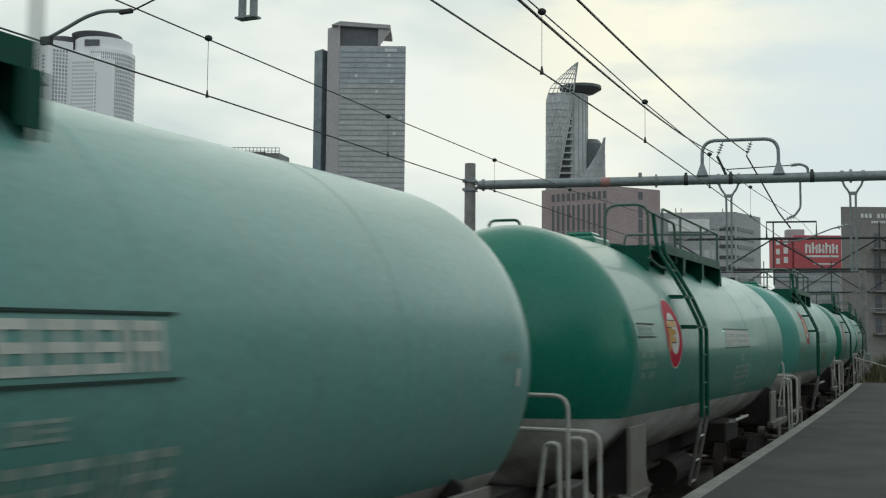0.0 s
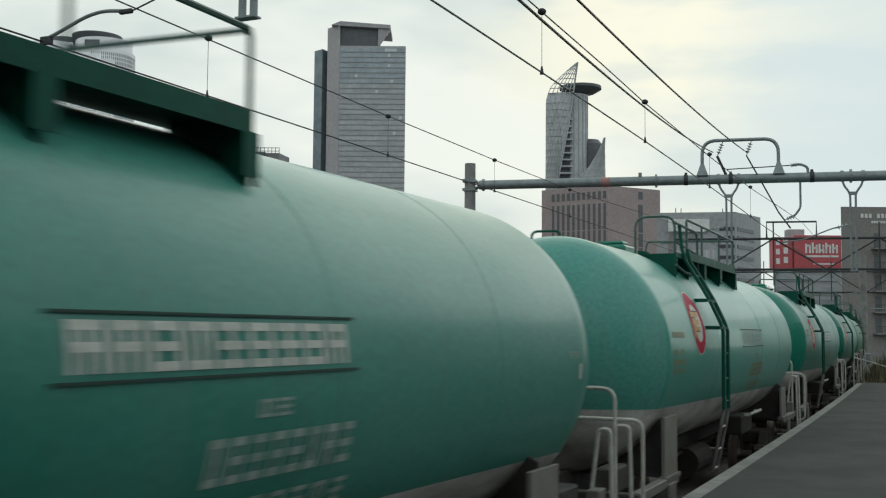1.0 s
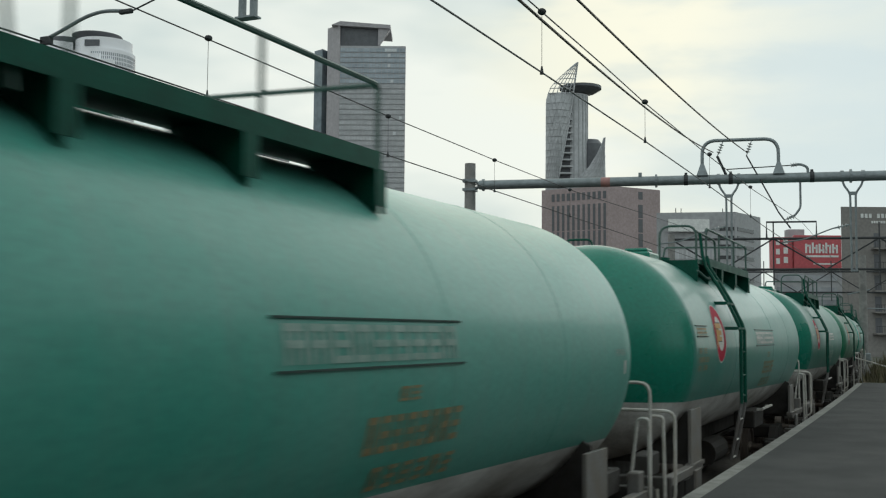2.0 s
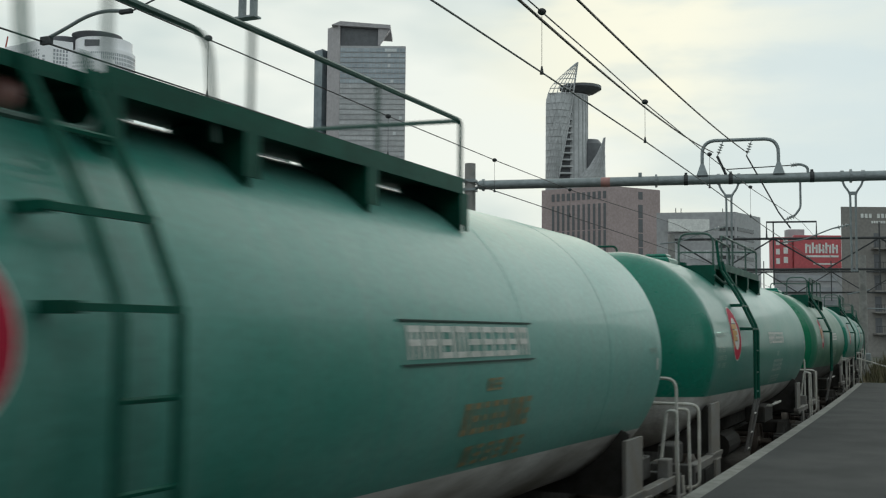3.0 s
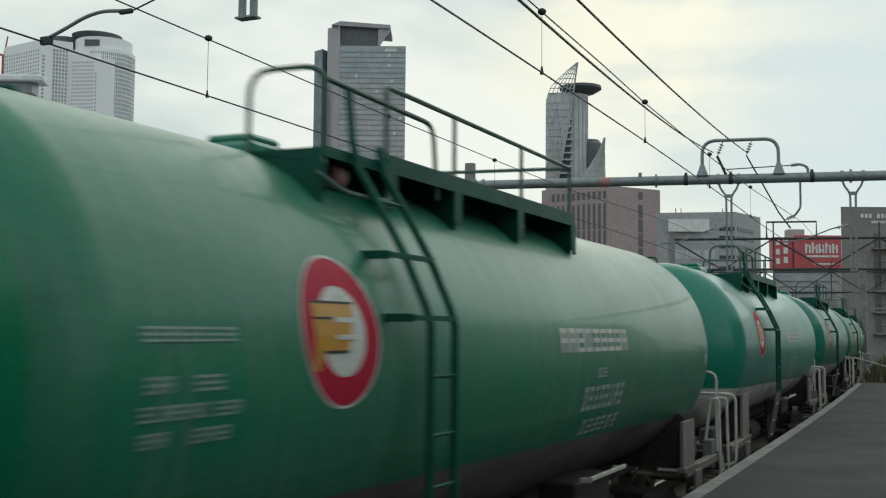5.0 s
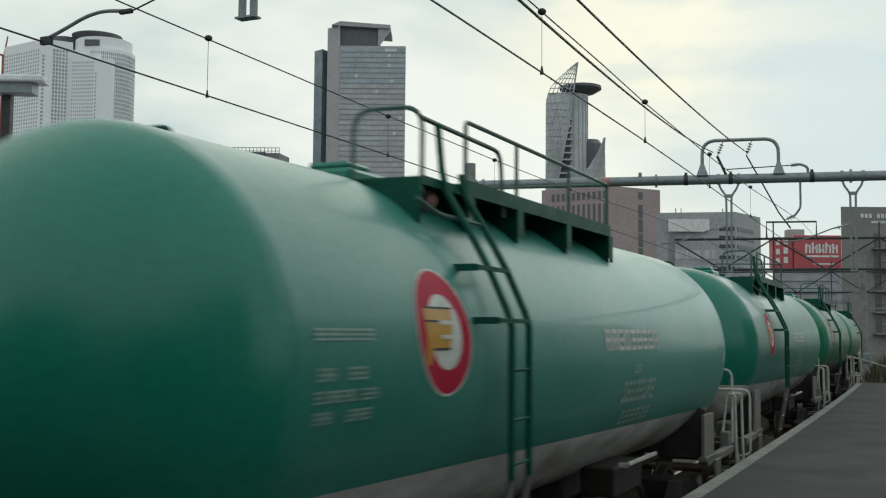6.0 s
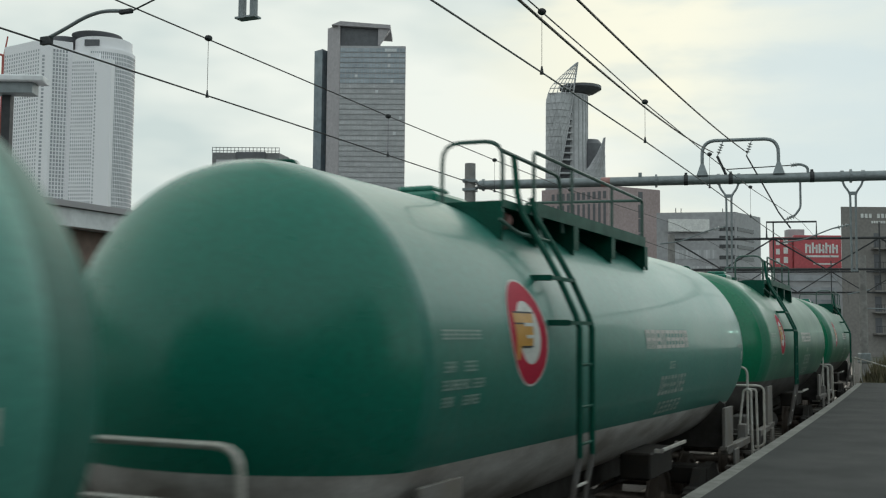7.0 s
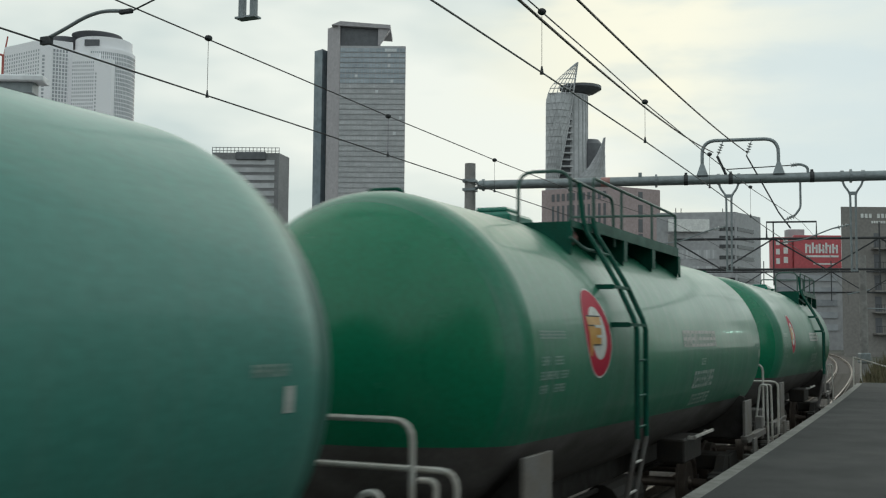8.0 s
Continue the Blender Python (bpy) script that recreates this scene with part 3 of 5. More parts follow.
# far lattice gantries
for gi, (gx, gy, gw, zt, zb, panels) in enumerate(((13.2, 63.0, 17.0, 7.95, 6.2, 6), (21.5, 92.0, 16.0, 7.7, 6.0, 6))):
    g = thing("lattice_gantry", "dark steel lattice gantry over the tracks", "gantry", "lattice gantries", at=Matrix.Translation((gx, gy, 0)) @ Matrix.Rotation(radians(-12), 4, "Z"))
    for x in (0.0, gw):
        bm = bmesh.new()
        tube(bm, [(x, 0, -0.75), (x, 0, zt + 0.3)], 0.2, 12)
        part("pole", bm, M_CONCRETE, g, smooth=40)
    for z in (zt, zb):
        bm = bmesh.new()
        tube(bm, [(0, 0, z), (gw, 0, z)], 0.07, 6)
        part("chord", bm, M_DARKSTEEL, g)
    for i in range(panels):
        xa, xb = gw * i / panels, gw * (i + 1) / panels
        bm = bmesh.new()
        tube(bm, [(xa, 0, zt), (xb, 0, zb)] if i % 2 == 0 else [(xa, 0, zb), (xb, 0, zt)], 0.045, 6)
        part("diagonal", bm, M_DARKSTEEL, g)
    if gi == 0:
        bm = bmesh.new()
        tube(bm, [(5.3, 0, zt), (5.3, 0, 8.9), (8.0, 0, 8.9), (8.0, 0, zt)], 0.055, 6)
        part("top_frame", bm, M_DARKSTEEL, g)
    for i in (2, 4):
        bm = bmesh.new()
        tube(bm, [(gw * i / panels, 0, zt + 0.9), (gw * i / panels, 0, 5.3)], 0.04, 6)
        part("drop_post", bm, M_DARKSTEEL, g)

# ---- the city ----
M_TWIN = material("tower_white", (0.93, 0.92, 0.94), 0.6, second=(0.90, 0.89, 0.91), scale=0.02, amount=0.6, fine=3.0)
M_PANE = material("window_dark", (0.33, 0.345, 0.37), 0.25, second=(0.44, 0.46, 0.48), scale=0.15, amount=0.8, fine=0.5, island=0.3)
M_TGLASS = material("curtain_glass", (0.52, 0.525, 0.535), 0.2, second=(0.36, 0.365, 0.375), scale=0.06, amount=0.8, fine=0.25, island=0.2, stretch=(1, 1, 3))
M_TGLASS3 = material("upper_glass", (0.42, 0.47, 0.51), 0.15, second=(0.26, 0.30, 0.34), scale=0.05, amount=0.8, fine=0.25, island=0.2, stretch=(1, 1, 3))
M_GLINTPANE = material("glint_glass", (0.7, 0.72, 0.72), 0.2, second=(0.5, 0.53, 0.55), scale=0.3, amount=0.6, fine=1)
M_TGLASS2 = material("corner_glass", (0.17, 0.22, 0.25), 0.15, second=(0.26, 0.30, 0.32), scale=0.05, amount=0.8, fine=0.2)
M_TSTONE = material("tower_cladding", (0.42, 0.395, 0.41), 0.6, second=(0.36, 0.34, 0.35), scale=0.05, amount=0.6, fine=0.4)
M_TDARK = material("tower_dark", (0.12, 0.125, 0.135), 0.5, second=(0.1, 0.1, 0.11), scale=0.1, amount=0.5, fine=0.5)
M_TSTONE2 = material("tower_spandrel", (0.42, 0.42, 0.43), 0.5, second=(0.34, 0.34, 0.35), scale=0.05, amount=0.8, fine=0.4)
M_BROWN = material("brown_tile", (0.40, 0.315, 0.315), 0.75, second=(0.34, 0.27, 0.26), scale=0.08, amount=0.7, fine=1.2)
M_LOWGREY = material("block_grey", (0.22, 0.22, 0.225), 0.7, second=(0.17, 0.17, 0.175), scale=0.1, amount=0.7, fine=1.0)
M_GREYB = material("office_grey", (0.38, 0.38, 0.39), 0.65, second=(0.33, 0.33, 0.34), scale=0.1, amount=0.7, fine=1.0)
M_HOTEL = material("hotel_tile", (0.245, 0.23, 0.215), 0.8, second=(0.215, 0.20, 0.19), scale=0.3, amount=0.7, fine=2.5)
M_SIGNRED = material("sign_red", (0.50, 0.085, 0.10), 0.4, second=(0.45, 0.09, 0.10), scale=0.3, amount=0.6, fine=2)
M_SIGNWHITE = material("sign_white", (0.75, 0.75, 0.73), 0.4, scale=0.3, amount=0.2, fine=2)
M_SPIRAL = material("spiral_steel", (0.53, 0.535, 0.545), 0.4, 0.1, second=(0.42, 0.43, 0.44), scale=0.06, amount=0.8, fine=0.5, stretch=(1, 1, 2))
M_BLACKG = material("dark_glass", (0.03, 0.033, 0.036), 0.15, scale=0.2, amount=0.4, fine=1)
M_SPIRAL2 = material("spiral_band", (0.42, 0.425, 0.435), 0.5, scale=0.1, fine=0.5)
M_CRANE = material("crane_red", (0.4, 0.09, 0.07), 0.6, scale=0.5)


def bands(parent, name, mat, x0, x1, y, zs, h, depth=0.25, at=None):
    """Rows of glazing proud of a wall that faces -y; one object a storey."""
    bm = bmesh.new()
    box(bm, x0, x1, y - depth, y + 0.3, -h / 2, h / 2)
    first = part(name, bm, mat, parent, at=Matrix.Translation((0, 0, zs[0])))
    for z in zs[1:]:
        again(name, first, parent, Matrix.Translation((0, 0, z)))


# white twin towers
def twin_wing(parent, outline, top, name):
    bm = bmesh.new()
    prism(bm, outline, -0.75, top)
    part(name, bm, M_TWIN, parent)


twin = thing("twin_tower_building", "white high-rise twin towers with rows of small windows", "skyscraper", at=Matrix.Translation((0, 880, 0)))


def boxes(name, mat, parent, cells, label="", kind=""):
    """Many small boxes joined; each cell is a matrix and half sizes."""
    corner = [(x, y, z) for x in (-1, 1) for y in (-1, 1) for z in (-1, 1)]
    quads = ((0, 1, 3, 2), (4, 6, 7, 5), (0, 4, 5, 1), (2, 3, 7, 6), (0, 2, 6, 4), (1, 5, 7, 3))
    verts, faces = [], []
    for m, h in cells:
        o = len(verts)
        verts += [m @ Vector((a * h[0], b * h[1], c * h[2])) for a, b, c in corner]
        faces += [tuple(o + q for q in f) for f in quads]
    me = bpy.data.meshes.new(name)
    me.from_pydata(verts, [], faces)
    me.materials.append(mat)
    ob = new(name, me)
    ob.parent = parent
    return tagged(ob, label, kind=kind)


def window_cells(a, b, z0, z1, floors, cols, pw, ph):
    a, b = Vector((*a, 0)), Vector((*b, 0))
    d = b - a
    L = d.length
    ang = math.atan2(d.y, d.x)
    step = (z1 - z0) / floors
    out = []
    for f in range(floors):
        for c in range(cols):
            p = a + d * ((c + 0.5) / cols) + Vector((0, 0, z0 + (f + 0.5) * step))
            out.append((Matrix.Translation(p) @ Matrix.Rotation(ang, 4, "Z"), (pw * L / cols / 2, 0.14, ph / 2)))
    return out


TWIN_CELLS = []


def between(a, b, f):
    """A place on the wall from a to b."""
    return (a[0] + (b[0] - a[0]) * f, a[1] + (b[1] - a[1]) * f)


def face_windows(parent, a, b, z0, z1, floors, cols, pw, ph, mat=None):
    """Window panes on the wall between plan points a and b: small far ones are gathered, larger ones are pieces."""
    cells = window_cells(a, b, z0, z1, floors, cols, pw, ph)
    if parent is twin:
        TWIN_CELLS.extend(cells)
        return
    bm = bmesh.new()
    h = cells[0][1]
    box(bm, -h[0], h[0], -h[1], h[1], -h[2], h[2])
    first = part("window", bm, mat or M_PANE, parent, at=cells[0][0])
    for m, _ in cells[1:]:
        again("window", first, parent, m)


Y = 880
def px(r, yy=0.0):
    return r * (Y + yy)


# left tower: slab with a chamfered corner
p0, p1, p2, p3 = (px(-0.409, 26), 26), (px(-0.376), 0), (px(-0.366), 0), (px(-0.3455, 8), 8)
twin_wing(twin, [p0, p1, p2, p3, (px(-0.3455, 70), 70), (px(-0.409, 70), 70)], 238, "tower_shaft")
face_windows(twin, p0, p1, 90, 231, 45, 15, 0.40, 1.75)
face_windows(twin, (p2[0] + 1.5, p2[1] + 0.5), (p3[0] - 1, p3[1] - 0.3), 90, 231, 45, 6, 0.62, 2.2)
face_windows(twin, (p1[0] + 1.0, 0), (p1[0] + 5, 0), 90, 226, 44, 1, 0.5, 1.8)
# right tower: slab and round bay
q0, q1 = (px(-0.345), -2), (px(-0.3195), -5)
twin_wing(twin, [q0, q1, (px(-0.300, 14), 14), (px(-0.300, 60), 60), (px(-0.345, 60), 60)], 226, "tower_shaft")
face_windows(twin, q0, q1, 90, 220, 42, 13, 0.40, 1.7)
bm = bmesh.new()
prism(bm, [(q1[0] - 3, -7), (q1[0] + 11.5, -7), (q1[0] + 11.5, 10), (q1[0] - 3, 10)], -0.75, 221)
part("lift_shaft", bm, M_TWIN, twin)
face_windows(twin, (q1[0] - 2.2, -7), (q1[0] - 0.2, -7), 90, 210, 40, 1, 0.5, 1.5)
bm = bmesh.new()
cx, cy, cr = px(-0.3165, 22), 22, 25.5
lathe(bm, [(-0.75, cr), (231, cr), (231, cr - 2.5), (241, cr - 2.5), (241, 0)], 40, "z", (cx, cy, 0))
part("round_bay", bm, M_TWIN, twin, smooth=30)
bm = bmesh.new()
lathe(bm, [(240, 0), (243, cr - 9), (246, cr - 5), (246.5, cr - 5), (247, 0)], 40, "z", (cx - 6, cy, 0))
part("helipad", bm, M_TDARK, twin, smooth=30)
bm = bmesh.new()
lathe(bm, [(232, 0), (238, 9), (243.5, 14), (244, 14), (245, 0)], 30, "z", (px(-0.362), 24, 0))
part("helipad", bm, M_TDARK, twin, smooth=30)
for f in range(40):
    for k in range(30):
        a = radians(-95 + 105 * k / 29)
        TWIN_CELLS.append((Matrix.Translation((cx, cy, 94 + f * 3.4)) @ Matrix.Rotation(a, 4, "Z") @ Matrix.Translation((cr, 0, 0)), (0.15, 0.46, 1.3)))
boxes("window_field", M_PANE, twin, TWIN_CELLS, "rows of small dark windows", "stuff")
bm = bmesh.new()
box(bm, px(-0.316) - 16, px(-0.316) - 4, cy - cr + 1.5, cy - cr + 6, 233, 238)
part("plant_opening", bm, M_TDARK, twin)

# glass tower with an overhanging roof blade
Y = 850
tower = thing("glass_office_tower", "tall grey glass office tower with an overhanging roof blade", "skyscraper", at=Matrix.Translation((0, Y, 0)))
xa, xb = px(-0.0972), px(-0.0362)
bm = bmesh.new()
prism(bm, [(xa, 0), (xb, 0), (px(-0.0362, 45), 45), (xa - 8, 45)], -0.75, 227)
part("tower_shaft", bm, M_TSTONE2, tower)
glass = []
for f in range(38):
    for i in range(22):
        w0 = (xb - xa) / 22
        glass.append((Matrix.Translation((xa + w0 * (i + 0.5), 0, 70 + 4.15 * f)), (w0 / 2 - 0.1, 0.5, 1.55)))
boxes("glazing", M_TGLASS, tower, [g for g in glass if g[0].translation.z < 198], "grey reflecting glass panes", "stuff")
boxes("upper_glazing", M_TGLASS3, tower, [g for g in glass if g[0].translation.z >= 198], "blue-grey glass panes of the top floors", "stuff")
# single panes whose pale colour paints in a reflection of the sky
for i, f in ((15, 37), (16, 37), (17, 37), (18, 37), (16, 36), (16, 34), (17, 31), (5, 32), (12, 29), (20, 24), (18, 21)):
    bm = bmesh.new()
    box(bm, -1.1, 1.1, -0.62, -0.5, -1.3, 1.2)
    part("bright_pane", bm, M_GLINTPANE, tower, "pale pane with the bright sky's reflection painted in", at=Matrix.Translation((xa + (xb - xa) / 22 * (i + 0.5), 0, 70 + 4.15 * f)))
for i in range(0, 12):
    bm = bmesh.new() if i == 0 else None
    if i == 0:
        box(bm, -0.12, 0.12, -0.6, 0.2, 66, 226)
        fin0 = part("mullion", bm, M_TSTONE, tower, at=Matrix.Translation((xa + 0.2, 0, 0)))
    else:
        again("mullion", fin0, tower, Matrix.Translation((xa + (xb - xa) * i / 11, 0, 0)))
bm = bmesh.new()
prism(bm, [(px(-0.1089, 12), 12), (xa - 0.05, -0.6), (xa - 0.05, 30), (px(-0.1089, 40), 40)], -0.75, 244)
part("core_wall", bm, M_TSTONE, tower, "pale stone-clad core wall")
bm = bmesh.new()
prism(bm, [(px(-0.1208, 30), 30), (px(-0.1135, 22), 22), (px(-0.1080, 30), 30), (px(-0.1080, 30), 55), (px(-0.1208, 30), 55)], -0.75, 230)
part("corner_wing", bm, M_TGLASS2, tower, "blue-grey glazed corner wing")
# penthouse box; its dark colour stands for the shade under the blade
bm = bmesh.new()
box(bm, xa, px(-0.062), 3, 35, 226, 243)
part("plant_storey", bm, M_TDARK, tower)
bm = bmesh.new()
v = []
for yy in (-1.0, 38):
    v.append([bm.verts.new((x, yy, z)) for x, z in ((px(-0.1089) + 3, 243.5), (xa - 0.1, 246.6), (px(-0.0506), 243.8), (px(-0.0506), 240.8), (xa - 0.1, 243.0))])
bm.faces.new(v[0])
bm.faces.new(list(reversed(v[1])))
for k in range(5):
    bm.faces.new((v[0][k], v[0][(k + 1) % 5], v[1][(k + 1) % 5], v[1][k]))
part("roof_blade", bm, M_TSTONE, tower)
bm = bmesh.new()
v = []
for yy in (0.5, 6):
    v.append([bm.verts.new((x, yy, z)) for x, z in ((px(-0.062), 227), (px(-0.0506), 241), (px(-0.062), 243))])
bm.faces.new(v[0])
bm.faces.new(list(reversed(v[1])))
for k in range(3):
    bm.faces.new((v[0][k], v[0][(k + 1) % 3], v[1][(k + 1) % 3], v[1][k]))
part("blade_gusset", bm, M_TSTONE, tower)

# low office block beside it
Y = 500
low = thing("office_block", "grey office block with a roof parapet fence", "office building", at=Matrix.Translation((0, Y, 0)))
bm = bmesh.new()
prism(bm, [(px(-0.2137), 0), (px(-0.152), 0), (px(-0.1425, 14), 14), (px(-0.1425, 40), 40), (px(-0.2137, 40), 40)], -0.75, 84)
part("wall", bm, M_LOWGREY, low)
bands(low, "ribbon_window", M_TGLASS, px(-0.2137) + 2, px(-0.152) - 2, 0, [40 + 3.6 * i for i in range(12)], 2.2)
bm = bmesh.new()
box(bm, px(-0.2137) + 11, px(-0.2137) + 25, -1.5, 4, 80.5, 84.3, 0.4)
part("roof_plant", bm, M_TDARK, low)
bm = bmesh.new()
for i in range(19):
    x = px(-0.2137) + (px(-0.152) - px(-0.2137)) * i / 18
    box(bm, x - 0.12, x + 0.12, 0.1, 0.4, 84, 86.6)
for z in (84.9, 86.4):
    box(bm, px(-0.2137), px(-0.152), 0.1, 0.4, z - 0.12, z + 0.12)
part("parapet_fence", bm, M_TDARK, low)

# spiral tower
Y = 670
spiral = thing("spiral_tower", "grey twisted spiral tower with curved wings and a round roof disc", "skyscraper", at=Matrix.Translation((0, Y, 0)))
bm = bmesh.new()
ccx = px(0.122)
lathe(bm, [(-0.75, 9.2), (152, 9.2), (152, 0)], 36, "z", (ccx, 14, 0))
part("core", bm, M_SPIRAL, spiral, smooth=30)
bm = bmesh.new()
lathe(bm, [(151.5, 0), (153, 9.0), (155.5, 13.2), (157.2, 13.2), (158, 0)], 36, "z", (px(0.1285), 12, 0))
part("roof_disc", bm, M_TDARK, spiral, smooth=30)


def curved_wing(name, edge_l, edge_r, z0, z1, bulge, mat, n=26, thick=1.6):
    """A wing wall that bows towards the viewer; its two edges run as functions of height."""
    bm = bmesh.new()
    m = 8
    lay = []
    for side in (0, 1):
        g = []
        for i in range(n + 1):
            z = z0 + (z1 - z0) * i / n
            a, b = edge_l(z), edge_r(z)
            g.append([bm.verts.new((a + (b - a) * j / m, 2 - bulge * math.sin(math.pi * (0.15 + 0.7 * j / m)) + side * thick, z)) for j in range(m + 1)])
        lay.append(g)
    for g in lay:
        for i in range(n):
            for j in range(m):
                bm.faces.new((g[i][j], g[i][j + 1], g[i + 1][j + 1], g[i + 1][j]))
    f, b = lay
    for i in range(n):
        for j in (0, m):
            bm.faces.new((f[i][j], f[i + 1][j], b[i + 1][j], b[i][j]))
    for i in (0, n):
        for j in range(m):
            bm.faces.new((f[i][j], f[i][j + 1], b[i][j + 1], b[i][j]))
    return part(name, bm, mat, spiral, smooth=30)


# left wing leans: its right edge climbs to the tip
xl = px(0.0938)
def left_r(z):
    return float(np.interp(z, [60, 92, 130, 146, 170], [px(0.099), px(0.104), px(0.1150), px(0.1185), px(0.1236)]))
def left_l(z):
    return float(np.interp(z, [60, 146, 153, 160, 166, 170], [xl, xl + 0.3, px(0.0975), px(0.1065), px(0.1165), px(0.1232)]))
curved_wing("west_wing", left_l, left_r, 60, 150, 6, M_SPIRAL)
# open lattice crown of that wing
for i in range(7):
    z = 150 + 3.0 * i
    bm = bmesh.new()
    tube(bm, [(left_l(z), -2, z), ((left_l(z) + left_r(z)) / 2, -4, z), (left_r(z), -2.5, z)], 0.3, 5)
    part("crown_rib", bm, M_SPIRAL, spiral)
for j in range(7):
    f = j / 6
    bm = bmesh.new()
    tube(bm, [(left_l(z) * (1 - f) + left_r(z) * f, -2 - 2 * math.sin(math.pi * f), z) for z in (149, 154, 159, 164, 169)], 0.26, 5)
    part("crown_rib", bm, M_SPIRAL, spiral)
# floors showing between wing and core
for i in range(15):
    z = 84 + 4.2 * i
    bm = bmesh.new()
    box(bm, left_r(z) - 0.5, min(left_r(z) + 8, ccx - 2), 0.5, 9, z - 0.45, z + 0.45)
    part("floor_slab", bm, M_SPIRAL, spiral)
bm = bmesh.new()
box(bm, px(0.1) , ccx - 3, 5, 12, 60, 148)
part("recess_glazing", bm, M_TDARK, spiral)
for i in range(20):
    z = 64 + 4.2 * i
    bm = bmesh.new()
    a, e = left_l(z), left_r(z)
    tube(bm, [(a + (e - a) * j / 6, 1.75 - 6 * math.sin(math.pi * (0.15 + 0.7 * j / 6)), z) for j in range(7)], 0.2, 4)
    part("floor_band", bm, M_SPIRAL2, spiral)
def lattice(edge_l, edge_r, z0, z1, bulge, count, slope, name):
    """Crossing diagonal ribs over a wing; each climbs by slope widths over its height."""
    for way in (-1, 1):
        for j in range(-count, 2 * count):
            pts = []
            for i in range(13):
                z = z0 + (z1 - z0) * i / 12
                f = j / count + way * slope * i / 12
                if 0.0 <= f <= 1.0:
                    pts.append((edge_l(z) + (edge_r(z) - edge_l(z)) * f, 1.5 - bulge * math.sin(math.pi * (0.15 + 0.7 * f)), z))
            if len(pts) > 1:
                bm = bmesh.new()
                tube(bm, pts, 0.13, 4)
                part(name, bm, M_SPIRAL2, spiral)


lattice(left_l, left_r, 62, 150, 6, 6, 1.6, "diagonal_rib")
bm = bmesh.new()
tube(bm, [(left_r(z), -0.8, z) for z in (60, 75, 92, 110, 130, 146, 158, 170)], 0.55, 6)
part("wing_edge", bm, M_SPIRAL, spiral)
# right wing: low, its top edge sweeps up to a point
def right_l(z):
    return float(np.interp(z, [55, 91, 97, 104, 112, 118, 122.5], [px(0.105), px(0.112), px(0.124), px(0.134), px(0.1415), px(0.1458), px(0.1478)]))
def right_r(z):
    return float(np.interp(z, [55, 122.5], [px(0.1500), px(0.1485)]))
curved_wing("east_wing", right_l, right_r, 55, 122.5, 7, M_SPIRAL)
bm = bmesh.new()
for i in range(12):
    z = 60 + 4.2 * i
    b2 = bmesh.new()
    a, e = right_l(z), right_r(z)
    tube(b2, [(a + (e - a) * j / 6, 1.75 - 7 * math.sin(math.pi * (0.15 + 0.7 * j / 6)), z) for j in range(7)], 0.16, 4)
    part("floor_band", b2, M_SPIRAL2, spiral)
lathe(bm, [(-0.75, 7.5), (121, 7.5), (124, 5), (124.5, 0)], 24, "z", (px(0.139), 16, 0))
part("rear_core", bm, M_TDARK, spiral, smooth=30)
lattice(right_l, right_r, 58, 122, 7, 6, 1.2, "diagonal_rib")
bm = bmesh.new()
tube(bm, [(right_l(z), -1.2, z) for z in (91, 97, 104, 112, 118, 122.5)], 0.5, 6)
part("wing_edge", bm, M_SPIRAL, spiral)
for k in range(9):
    bm = bmesh.new() if k == 0 else None
    if k == 0:
        box(bm, -0.2, 0.2, -0.3, 0.3, 60, 151)
        rib0 = part("core_fin", bm, M_SPIRAL2, spiral, at=Matrix.Translation((ccx, 14, 0)) @ Matrix.Rotation(radians(-170), 4, "Z") @ Matrix.Translation((9.3, 0, 0)))
    else:
        again("core_fin", rib0, spiral, Matrix.Translation((ccx, 14, 0)) @ Matrix.Rotation(radians(-170 + 19 * k), 4, "Z") @ Matrix.Translation((9.3, 0, 0)))

# brown tiled building
Y = 400
brown = thing("brown_tiled_building", "reddish brown tiled building with rows of recessed windows", "office building", at=Matrix.Translation((0, Y, 0)))
b0, b1, b2 = (px(0.0905, 16), 16), (px(0.1515), 0), (px(0.1994, 12), 12)
bm = bmesh.new()
prism(bm, [b0, b1, b2, (px(0.1994, 60), 60), (px(0.0912, 60), 60)], -0.75, 56.6)
part("wall", bm, M_BROWN, brown)
face_windows(brown, between(b0, b1, 0.14), between(b0, b1, 0.99), 51.7, 54.9, 1, 11, 0.56, 2.8, M_TDARK)
face_windows(brown, between(b0, b1, 0.14), between(b0, b1, 0.99), 20.5, 50.4, 3, 11, 0.45, 9.6, M_TDARK)
face_windows(brown, between(b1, b2, 0.57), between(b1, b2, 0.66), 52.2, 55.4, 1, 1, 0.9, 2.9, M_TDARK)
face_windows(brown, between(b1, b2, 0.57), between(b1, b2, 0.66), 18, 50.6, 6, 1, 0.9, 5.0, M_TDARK)
bm = bmesh.new()
prism(bm, [(px(0.094, 20), 20), (px(0.15, 8), 8), (px(0.15, 50), 50), (px(0.094, 50), 50)], 56.55, 57.6)
part("roof_house", bm, M_GREYB, brown)

